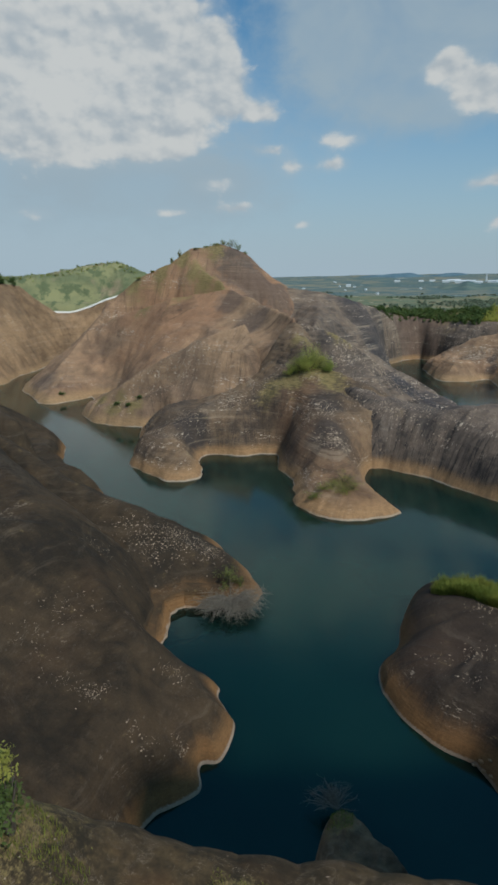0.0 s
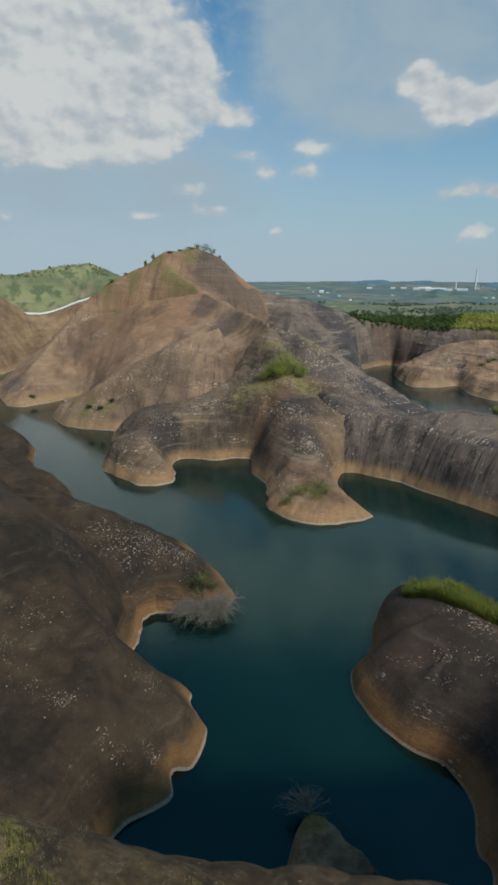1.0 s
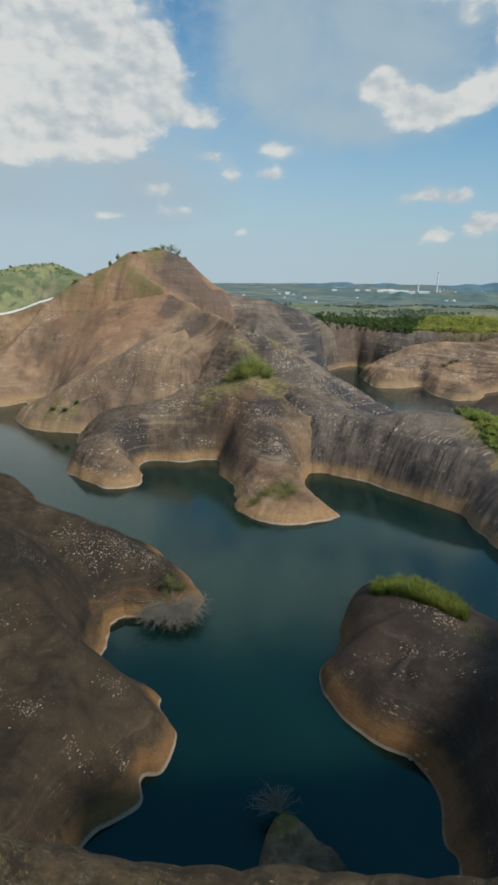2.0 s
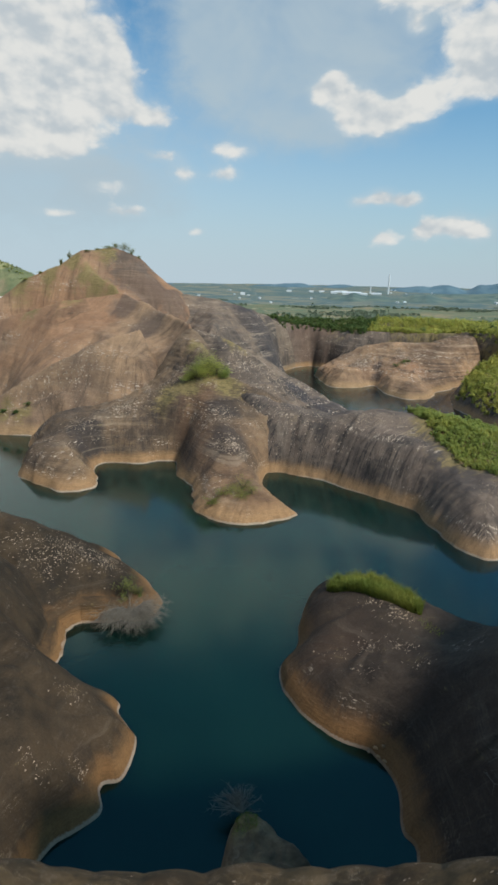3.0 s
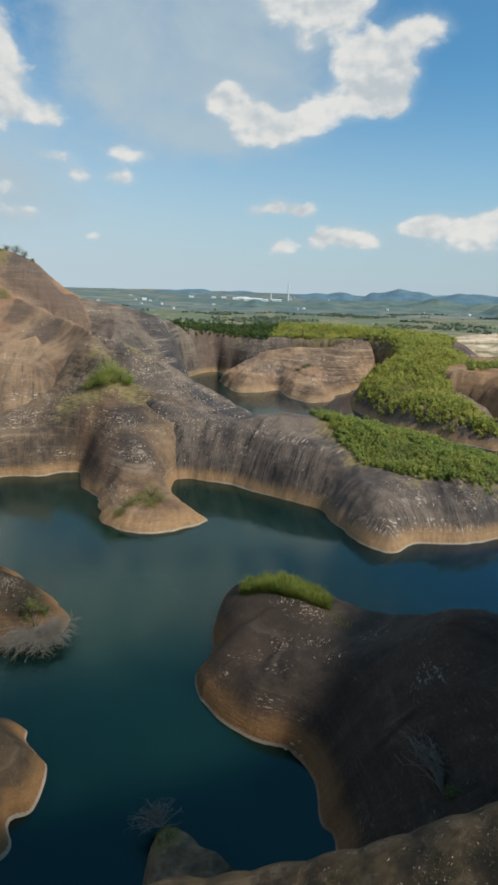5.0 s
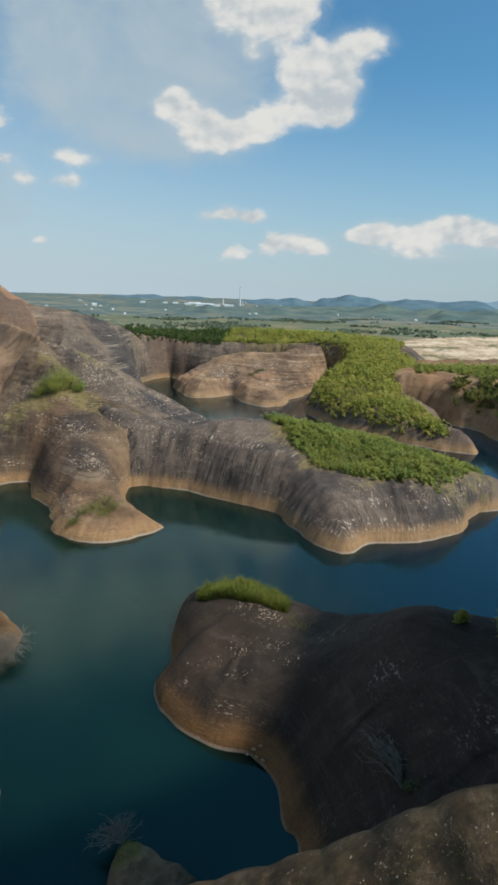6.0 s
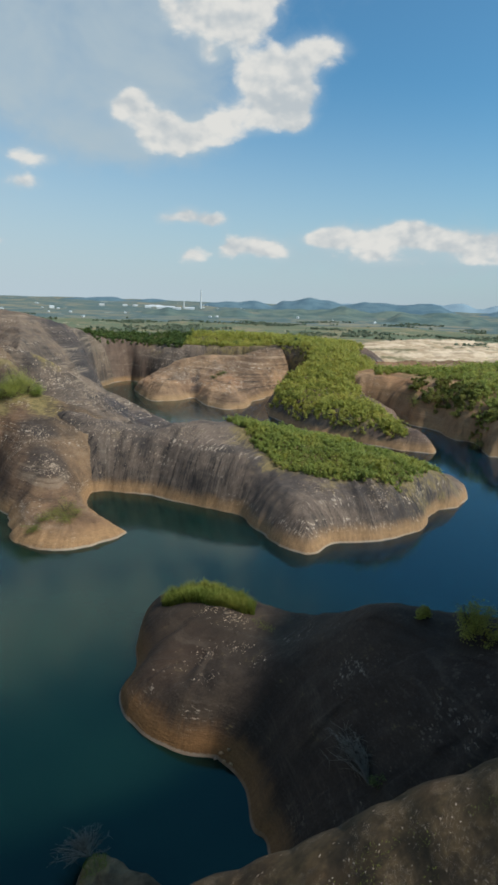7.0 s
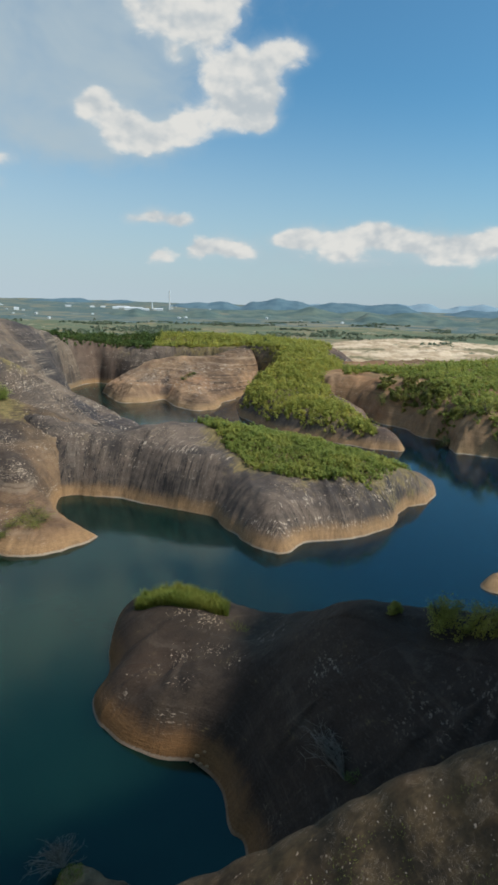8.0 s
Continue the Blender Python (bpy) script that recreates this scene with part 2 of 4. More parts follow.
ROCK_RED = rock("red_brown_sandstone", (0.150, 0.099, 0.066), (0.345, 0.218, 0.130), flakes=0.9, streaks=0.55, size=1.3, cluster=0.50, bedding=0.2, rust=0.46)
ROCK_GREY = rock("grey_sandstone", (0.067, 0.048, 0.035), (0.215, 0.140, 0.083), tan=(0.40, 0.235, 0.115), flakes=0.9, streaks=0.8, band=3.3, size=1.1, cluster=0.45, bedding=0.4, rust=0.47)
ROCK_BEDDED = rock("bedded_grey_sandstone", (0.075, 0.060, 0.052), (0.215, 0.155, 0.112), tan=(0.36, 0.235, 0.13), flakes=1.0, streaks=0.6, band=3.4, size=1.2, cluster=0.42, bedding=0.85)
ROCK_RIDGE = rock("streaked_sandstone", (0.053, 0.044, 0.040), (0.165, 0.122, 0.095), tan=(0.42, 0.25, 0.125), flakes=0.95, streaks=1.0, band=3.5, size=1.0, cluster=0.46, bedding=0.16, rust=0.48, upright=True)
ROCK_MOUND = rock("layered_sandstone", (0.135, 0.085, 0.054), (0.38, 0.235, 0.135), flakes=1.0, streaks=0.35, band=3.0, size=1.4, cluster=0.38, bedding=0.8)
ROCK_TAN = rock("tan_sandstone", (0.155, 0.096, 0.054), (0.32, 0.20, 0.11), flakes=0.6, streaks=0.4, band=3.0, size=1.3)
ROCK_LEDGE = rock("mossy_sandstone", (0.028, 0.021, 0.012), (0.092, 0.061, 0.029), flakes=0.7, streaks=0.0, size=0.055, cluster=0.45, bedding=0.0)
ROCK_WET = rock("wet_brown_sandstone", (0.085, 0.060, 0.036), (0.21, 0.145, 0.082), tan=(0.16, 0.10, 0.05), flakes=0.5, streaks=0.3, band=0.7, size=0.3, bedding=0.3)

meadow_mat, n = material("meadow_and_woods")
place = n.add("ShaderNodeNewGeometry").outputs["Position"]
big = n.noise(place, 0.02, 4.0, 0.6, 0.6)
mid = n.noise(place, 0.09, 5.0, 0.65)
color = n.mix(n.span(big, 0.4, 0.6), (0.13, 0.145, 0.075), (0.22, 0.215, 0.105))
color = n.mix(n.span(mid, 0.5, 0.6), color, (0.10, 0.12, 0.06))
color = n.mix(n.span(n.noise(place, 0.03, 4.0), 0.56, 0.68), color, (0.24, 0.185, 0.12))
finish(n, color, 0.95, mid, 0.7, 3.0)

water_mat, n = material("lake_water")
place = n.add("ShaderNodeNewGeometry").outputs["Position"]
ripple = n.math("ADD", n.noise(place, 1.3, 3.0, 0.6), n.math("MULTIPLY", n.noise(place, 0.12, 3.0, 0.6), 2.0))
drift = n.noise(place, 0.02, 3.0, 0.5, 0.6)
body = n.mix(n.span(drift, 0.35, 0.65), (0.0018, 0.0100, 0.0087), (0.0042, 0.0188, 0.0142))
# bluer body colour towards +x stands in for reflected blue sky
body = n.mix(n.span(n.math("ADD", n.add("ShaderNodeSeparateXYZ", {0: place}).outputs[0], n.math("MULTIPLY", drift, 30.0)), 30.0, 85.0), body, (0.0010, 0.0110, 0.0230))
shader = finish(n, body, n.span(drift, 0.35, 0.7, 0.05, 0.14), ripple, 0.12, 0.10, 0.5)
shader.inputs["IOR"].default_value = 1.54
shader.inputs["Specular Tint"].default_value = (0.46, 1.0, 0.90, 1.0)
# suspended silt spreads the light inside the water
shader.subsurface_method = "BURLEY"
shader.inputs["Subsurface Weight"].default_value = 1.0
shader.inputs["Subsurface Radius"].default_value = (6.0, 9.0, 9.0)
shader.inputs["Subsurface Scale"].default_value = 1.0

ground_mat, n = material("distant_fields")
place = n.add("ShaderNodeNewGeometry").outputs["Position"]
big = n.noise(place, 0.004, 5.0, 0.6, 0.5)
mid = n.noise(place, 0.018, 5.0, 0.65, 0.4)
dots = n.noise(place, 0.07, 4.0, 0.6)
color = n.mix(n.span(big, 0.38, 0.6), (0.105, 0.12, 0.068), (0.22, 0.18, 0.10))
color = n.mix(n.span(mid, 0.46, 0.54), color, (0.10, 0.13, 0.075))
color = n.mix(n.span(mid, 0.62, 0.68), color, (0.38, 0.30, 0.20))
color = n.mix(n.span(dots, 0.6, 0.66, 0.0, 0.7), color, (0.06, 0.10, 0.06))
finish(n, color, 0.95, dots, 0.5, 2.0)

# far plain: distance haze is mixed into these blue-green colours
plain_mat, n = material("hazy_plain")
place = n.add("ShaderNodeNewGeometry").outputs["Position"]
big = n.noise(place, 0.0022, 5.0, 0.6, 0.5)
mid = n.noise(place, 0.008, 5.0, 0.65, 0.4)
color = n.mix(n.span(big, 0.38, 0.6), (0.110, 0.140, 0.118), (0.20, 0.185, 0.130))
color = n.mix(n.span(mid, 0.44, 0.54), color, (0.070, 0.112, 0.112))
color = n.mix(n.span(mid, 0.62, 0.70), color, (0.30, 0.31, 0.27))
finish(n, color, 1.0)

# wooded ranges with aerial haze put into the base colours, paler farther off
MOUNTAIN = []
for name, low, high in (("near_hazed_woods", (0.066, 0.124, 0.165), (0.100, 0.165, 0.200)), ("far_hazed_woods", (0.18, 0.265, 0.33), (0.21, 0.295, 0.355)), ("foothill_hazed_woods", (0.058, 0.100, 0.100), (0.120, 0.155, 0.125))):
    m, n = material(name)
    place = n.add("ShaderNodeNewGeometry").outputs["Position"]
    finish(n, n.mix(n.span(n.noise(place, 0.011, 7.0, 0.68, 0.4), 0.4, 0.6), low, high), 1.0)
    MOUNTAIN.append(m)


def leaf(name, dark, light, tip):
    m, n = material(name)
    place = n.add("ShaderNodeNewGeometry")
    each = place.outputs["Random Per Island"]
    area = n.noise(place.outputs["Position"], 0.09, 3.0, 0.6)
    color = n.mix(each, dark, light)
    color = n.mix(n.span(area, 0.42, 0.66, 0.0, 0.6), color, tip)
    shader = finish(n, color, 0.7, specular=0.25)
    glow = n.add("ShaderNodeBsdfTranslucent", {"Color": color})
    out = n.add("ShaderNodeOutputMaterial")
    n.put(out.inputs["Surface"], n.add("ShaderNodeMixShader", {0: 0.55, 1: shader.outputs[0], 2: glow.outputs[0]}).outputs[0])
    out.is_active_output = True
    return m


LEAF = leaf("young_tree_leaves", (0.25, 0.27, 0.065), (0.42, 0.43, 0.10), (0.54, 0.48, 0.12))
LEAF_RIDGE = leaf("ridge_tree_leaves", (0.20, 0.245, 0.065), (0.35, 0.40, 0.10), (0.45, 0.43, 0.11))
LEAF_OLIVE = leaf("olive_shrub_leaves", (0.11, 0.14, 0.04), (0.23, 0.25, 0.065), (0.30, 0.28, 0.08))
LEAF_DARK = leaf("dark_shrub_leaves", (0.065, 0.11, 0.035), (0.12, 0.175, 0.05), (0.16, 0.19, 0.055))
# LEAF_FAR has the plain's haze blended into its leaf colours
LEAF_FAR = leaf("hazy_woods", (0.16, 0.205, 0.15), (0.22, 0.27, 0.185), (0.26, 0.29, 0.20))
GRASS = leaf("tall_grass", (0.10, 0.14, 0.028), (0.25, 0.30, 0.055), (0.36, 0.35, 0.08))

bark_mat, n = material("bark")
place = n.add("ShaderNodeNewGeometry").outputs["Position"]
finish(n, n.mix(n.noise(place, 4.0), (0.05, 0.04, 0.03), (0.13, 0.11, 0.09)), 0.9)
dead_mat, n = material("bleached_dead_wood")
place = n.add("ShaderNodeNewGeometry").outputs["Position"]
finish(n, n.mix(n.noise(place, 3.0), (0.095, 0.084, 0.068), (0.26, 0.23, 0.19)), 0.85)

# ---- terrain arithmetic ----


def lattice(ix, iy, seed):
    h = (ix.astype(np.int64) * 374761393 + iy.astype(np.int64) * 668265263 + seed * 1442695041) & 0xFFFFFFFF
    h = ((h ^ (h >> 13)) * 1274126177) & 0xFFFFFFFF
    return ((h ^ (h >> 16)) & 0xFFFF) / 65535.0


def value_noise(x, y, seed=0):
    ix, iy = np.floor(x), np.floor(y)
    fx, fy = x - ix, y - iy
    fx, fy = fx * fx * (3 - 2 * fx), fy * fy * (3 - 2 * fy)
    a, b = lattice(ix, iy, seed), lattice(ix + 1, iy, seed)
    c, d = lattice(ix, iy + 1, seed), lattice(ix + 1, iy + 1, seed)
    return (a + (b - a) * fx) * (1 - fy) + (c + (d - c) * fx) * fy


def fbm(x, y, seed=0, octaves=4, gain=0.5):
    total, weight, amount = 0.0, 0.0, 1.0
    for k in range(octaves):
        c, d = math.cos(0.6 + 1.1 * k), math.sin(0.6 + 1.1 * k)
        total = total + amount * (value_noise((c * x - d * y) * 2 ** k, (d * x + c * y) * 2 ** k, seed + 7 * k) - 0.5)
        weight += amount
        amount *= gain
    return total / weight * 2


def smooth_loop(points, steps=5):
    """A closed curve through the points."""
    p = np.array(points, float)
    rows = []
    for i in range(len(p)):
        a, b, c, d = p[i - 1], p[i], p[(i + 1) % len(p)], p[(i + 2) % len(p)]
        for s in range(steps):
            t = s / steps
            rows.append(0.5 * (2 * b + (c - a) * t + (2 * a - 5 * b + 4 * c - d) * t * t + (3 * b - a - 3 * c + d) * t ** 3))
    return np.array(rows)


def dense_line(points, step):
    rows = []
    for a, b in zip(points[:-1], points[1:]):
        a, b = np.array(a, float), np.array(b, float)
        k = max(1, int(np.hypot(*(b - a)[:2]) / step))
        rows += [a + (b - a) * i / k for i in range(k)]
    rows.append(np.array(points[-1], float))
    return rows


class Hill:
    """A rounded rock mass: an outline at the water's level and crest lines with their heights."""

    def __init__(self, outline, crests, power=2.2, step=1.0, rough=1.0, flute=0.6, jitter=1.0, seed=1, base=0.0, green=(), lumps=0.0, ledges=0.45, soften=0.0, stain_shade=(), tall=1.9, focus=None):
        self.stain_shade, self.tall, self.focus = stain_shade, tall, focus
        self.lumps, self.ledges, self.soften = lumps, ledges, soften
        self.loop = smooth_loop(outline)
        self.crest = np.array(sum([dense_line(c, max(1.5, step * 2)) for c in crests], []))
        self.power, self.step, self.rough, self.flute, self.jitter, self.seed, self.base, self.green = power, step, rough, flute, jitter, seed, base, green

    def shore(self, x, y):
        """Signed distance to the outline (inside positive) and the way along it."""
        best = np.full(x.shape, 1e18)
        along = np.zeros(x.shape)
        inside = np.zeros(x.shape, bool)
        run = 0.0
        loop = self.loop
        for i in range(len(loop)):
            (ax, ay), (bx, by) = loop[i - 1], loop[i]
            dx, dy = bx - ax, by - ay
            size = dx * dx + dy * dy + 1e-9
            t = np.clip(((x - ax) * dx + (y - ay) * dy) / size, 0, 1)
            d = (x - ax - t * dx) ** 2 + (y - ay - t * dy) ** 2
            near = d < best
            best = np.where(near, d, best)
            along = np.where(near, run + t * math.sqrt(size), along)
            if by != ay:
                inside ^= ((ay > y) != (by > y)) & (x < dx * (y - ay) / dy + ax)
            run += math.sqrt(size)
        return np.where(inside, 1, -1) * np.sqrt(best), along

    def body(self, x, y):
        """Shore distance, way along the shore, share of the climb and plain height."""
        ds, along = self.shore(x, y)
        ds = ds + self.jitter * fbm(x / 7, y / 7, self.seed, 3)
        top, total, near = np.zeros(x.shape), np.zeros(x.shape), np.full(x.shape, 1e18)
        for cx, cy, cz in self.crest:
            d = (x - cx) ** 2 + (y - cy) ** 2
            weight = 1.0 / (d + 1.0) ** 1.6
            top, total, near = top + weight * cz, total + weight, np.minimum(near, d)
        top /= total
        u = np.clip(ds, 0, None) / (np.clip(ds, 0, None) + np.sqrt(near) + 1e-6)
        return ds, along, u, self.base + (top - self.base) * (1 - (1 - u) ** self.power)

    def height(self, x, y):
        x, y = np.asarray(x, float), np.asarray(y, float)
        ds, along, u, z = self.body(x, y)
        if self.soften:
            around = sum(self.body(x + self.soften * math.cos(k * 1.5708 + 0.4), y + self.soften * math.sin(k * 1.5708 + 0.4))[3] for k in range(4))
            share = np.clip(ds / (1.6 * self.soften), 0, 1)
            z = z + share * ((z + around) / 5 - z)
        slope = np.clip(4 * u * (1 - u), 0, 1)
        warped = along + 5 * fbm(x / 14, y / 14, self.seed + 3, 3)
        grooves = fbm(warped / 3.0, z * 0.02, self.seed + 5, 3) - 0.35 * np.abs(fbm(warped / 7.0, z * 0.01, self.seed + 9, 2))
        z = z + self.flute * slope * grooves + self.rough * np.clip(ds / 4, 0, 1) * fbm(x / 9, y / 9, self.seed + 11, 5, 0.55)
        if self.ledges:
            tall = self.tall
            level = z / tall + 0.5 * fbm(x / 30, y / 30, self.seed + 19, 3)
            part_ = level - np.floor(level)
            mask = np.clip(0.5 + 1.6 * fbm(x / 22, y / 22, self.seed + 23, 3), 0, 1) * np.clip((z - 2) / 3, 0, 1)
            z = z + self.ledges * mask * tall * 0.5 * (part_ ** 3 * (part_ * (6 * part_ - 15) + 10) - part_)
        if self.lumps:
            z = z + self.lumps * fbm(x / 1.3, y / 1.3, self.seed + 17, 4, 0.6)
        z = np.where(ds > 0, np.maximum(z, self.base + 0.1 * np.minimum(ds, 1)), self.base + 1.4 * ds)
        return z, along + 2.5 * fbm(x / 25, y / 25, self.seed + 3, 2)

    def spread(self, spots, x, y):
        """How far each place lies within round patches."""
        g = np.zeros(np.shape(x))
        for cx, cy, r in spots:
            g = np.maximum(g, np.clip(1.3 - np.hypot(x - cx, y - cy) / r, 0, 1))
        return g

    def build(self, name, mat, label, category="rock hill", kind="", bottom=-3.0, foot=0.0):
        lo, hi = self.loop.min(0) - 4, self.loop.max(0) + 4
        lines = []
        for k in (0, 1):
            if self.focus:
                a, b = self.focus[k]
                lines.append(np.unique(np.concatenate([np.arange(lo[k], a, self.step * 8), np.arange(a, b, self.step), np.arange(b, hi[k] + self.step * 8, self.step * 8)])))
            else:
                lines.append(np.linspace(lo[k], hi[k], int((hi[k] - lo[k]) / self.step) + 2))
        gx, gy = np.meshgrid(*lines)
        ny, nx = gx.shape
        z, along = self.height(gx, gy)
        index = np.arange(nx * ny).reshape(ny, nx)
        quads = np.stack([index[:-1, :-1], index[:-1, 1:], index[1:, 1:], index[1:, :-1]], -1).reshape(-1, 4)
        keep = z.ravel()[quads].max(1) > self.base + bottom
        quads = quads[keep]
        if foot:
            base = tagged(new(name), label, category, kind=kind)
            low = z.ravel()[quads].mean(1) < foot
            for piece, chosen, words in (("dome", quads[~low], ""), ("foot", quads[low], "bleached tan rock foot at the waterline")):
                self.piece(piece, mat, gx, gy, z, along, chosen, bottom, words).parent = base
            return base
        return tagged(self.piece(name, mat, gx, gy, z, along, quads, bottom, label), label, category, kind=kind)

    def piece(self, name, mat, gx, gy, z, along, quads, bottom, label):
        nx, ny = gx.shape[1], gx.shape[0]
        used = np.unique(quads)
        renum = np.zeros(nx * ny, np.int64)
        renum[used] = np.arange(len(used))
        spots = np.stack([gx.ravel(), gy.ravel(), np.maximum(z.ravel(), self.base + bottom - 2)], 1)[used]
        ob = sheet(name, spots, renum[quads], mat)
        for key, values in (("along", along.ravel()[used]), ("green", self.spread(self.green, gx, gy).ravel()[used]), ("stain_shade", self.spread(self.stain_shade, gx, gy).ravel()[used])):
            ob.data.attributes.new(key, "FLOAT", "POINT").data.foreach_set("value", values.astype(np.float32))
        return tagged(ob, label) if label else ob


def sheet(name, spots, quads, mat, parent=None):
    me = bpy.data.meshes.new(name)
    spots, quads = np.asarray(spots, np.float32), np.asarray(quads, np.int32)
    me.vertices.add(len(spots))
    me.vertices.foreach_set("co", spots.ravel())
    me.loops.add(quads.size)
    me.loops.foreach_set("vertex_index", quads.ravel())
    me.polygons.add(len(quads))
    me.polygons.foreach_set("loop_start", np.arange(0, quads.size, quads.shape[1], dtype=np.int32))
    me.polygons.foreach_set("use_smooth", np.ones(len(quads), bool))
    me.update(calc_edges=True)
    me.materials.append(mat)
    ob = new(name, me)
    if parent:
        ob.parent = parent
    return ob


# ---- rock masses ----


def thing(name, label, category, group=""):
    return tagged(new(name), label, category, group)


def part(name, hill, mat, parent, label=""):
    ob = hill.build(name, mat, label, "")
    ob.parent = parent
    return ob


peak = Hill([(-178, 292), (-152, 298), (-125, 294), (-100, 298), (-78, 303), (-62, 318), (-58, 345), (-70, 380), (-115, 405), (-160, 390), (-190, 335)],
            [[(-171, 305, 46), (-160, 312, 57.5), (-138, 316, 67), (-127, 321, 75), (-112, 331, 77.5), (-99, 335, 73), (-90, 333, 65), (-80, 331, 54)],
             [(-127, 321, 75), (-119, 310, 64), (-102, 302, 57)]],
            power=1.7, step=0.75, rough=1.2, flute=0.7, jitter=1.6, seed=11, base=22.0, stain_shade=[(-98, 324, 17), (-88, 321, 16), (-77, 322, 14)], green=[(-120, 310, 8), (-112, 306, 9), (-102, 303, 7), (-115, 327, 8), (-158, 312, 9), (-142, 312, 7), (-129, 316, 6)])
# spot at (-72, 258) paints the shade of the hollow below the crest
shoulder = Hill([(-211, 265), (-192, 247), (-173, 231), (-164, 239), (-158, 252), (-150, 256), (-137, 232), (-115, 212), (-85, 205), (-55, 208), (-36, 222), (-42, 255), (-62, 300), (-110, 330), (-180, 345), (-215, 335), (-224, 300)],
                [[(-186, 246, 5), (-182, 258, 13), (-181, 280, 25), (-172, 304, 46), (-160, 312, 57)], [(-172, 290, 34), (-163, 292, 38), (-140, 285, 44), (-121, 277, 49.5), (-92, 284, 53), (-68, 265, 46.5), (-49, 240, 42.5), (-47, 231, 42)]],
                power=1.15, step=0.65, rough=1.2, flute=0.8, jitter=1.6, seed=13, ledges=0.6, stain_shade=[(-72, 258, 12), (-88, 276, 10), (-190, 250, 12)], green=[(-118, 282, 9), (-140, 288, 9), (-95, 288, 6), (-164, 296, 7)])
cape = Hill([(-160, 257), (-150, 240), (-143, 218), (-133, 208), (-124, 203), (-105, 202), (-97, 207), (-75, 200), (-52, 205), (-45, 225), (-70, 240), (-110, 240), (-135, 250)],
            [[(-138, 220, 6), (-119, 216, 16), (-104, 220, 25), (-89, 225, 33), (-68, 229, 41)], [(-126, 211, 7), (-112, 210, 10), (-96, 212, 16)]],
            power=1.5, step=0.7, rough=1.2, flute=0.9, jitter=1.3, seed=15, ledges=0.8, green=[(-120, 209, 6), (-110, 208, 5), (-130, 214, 4)])
spur = Hill([(-104, 209), (-100, 190), (-90, 165), (-86, 157), (-74, 149), (-66, 146), (-60, 150), (-61, 157), (-66, 169), (-63, 174), (-54, 175), (-46, 178.5), (-42, 179), (-40, 174), (-38, 164), (-31, 154), (-29, 141),
             (-24, 134), (-12, 131), (1, 138), (-2, 143), (-9, 157), (-11, 169), (-5, 174.5), (8, 171), (13, 190), (2, 212), (-14, 228), (-34, 250), (-60, 245), (-85, 222)],
            [[(-47, 231, 42), (-40, 213, 34.5), (-36, 201, 29.5), (-33, 194, 26), (-30, 184, 21), (-25, 172, 16.5), (-20, 160, 11), (-16, 145, 3.5)], [(-30, 184, 21), (-18, 178, 15)],
             [(-38, 205, 31), (-47, 202, 25.5), (-55, 197, 20.5), (-62, 190, 17), (-72, 178, 14), (-81, 165, 9.5)], [(-62, 190, 17), (-84, 190, 12)], [(-34, 196, 27), (-42, 191, 21.5)],
             [(-36, 201, 29.5), (-25, 198, 26), (-14, 196, 22.5), (-6, 192, 19), (6, 185, 15)], [(-27, 190, 22.5), (-14, 187, 18), (0, 183, 14.5)]],
            soften=2.0, power=1.75, step=0.42, rough=1.5, flute=0.8, jitter=1.4, seed=19, ledges=0.8, stain_shade=[(-22, 165, 9), (-26, 182, 8), (-70, 172, 9)], green=[(-46, 193, 7), (-39, 194, 7), (-27, 195, 7), (-34, 198, 9), (-16, 143, 4), (-41, 216, 5)])
flank = Hill([(-52, 235), (-20, 190), (-6, 192), (12, 206), (30, 232), (22, 262), (2, 290), (-25, 300), (-55, 275)],
             [[(-47, 231, 42), (-36, 235, 38), (-25, 239, 32), (-14, 245, 24), (1, 240, 13), (16, 229, 7)], [(-36, 235, 38), (-30, 260, 30)]],
             power=1.6, step=0.6, rough=1.4, flute=2.0, jitter=1.2, seed=21, ledges=0.8, stain_shade=[(14, 236, 16), (-2, 238, 10)], green=[(-30, 238, 7)])
saddle = Hill([(-85, 290), (-60, 270), (-36, 285), (-14, 310), (-8, 340), (-14, 380), (-8, 425), (-90, 430)],
              [[(-80, 331, 53), (-56, 341, 50), (-36, 348, 45), (-24, 372, 38), (-14, 415, 31)], [(-56, 341, 50), (-50, 318, 42), (-47, 292, 37), (-46, 262, 36)]],
              power=1.7, step=0.7, rough=1.6, flute=1.0, jitter=1.5, seed=25, ledges=1.5, tall=3.6, stain_shade=[(-30, 340, 16), (-20, 330, 12)])
hill = thing("summit_hill", "weathered red-brown sandstone hill with a wooded summit", "rock hill")
part("peak", peak, ROCK_RED, hill, "rounded bare summit with grass")
part("shoulder", shoulder, ROCK_RED, hill, "smooth red-brown rock shoulder")
part("cape", cape, ROCK_RED, hill, "stepped rock cape")
part("spur", spur, ROCK_GREY, hill, "broad rock spur with a rounded nose and a low point")
part("flank", flank, ROCK_BEDDED, hill)
part("saddle", saddle, ROCK_BEDDED, hill, "layered grey rock saddle")

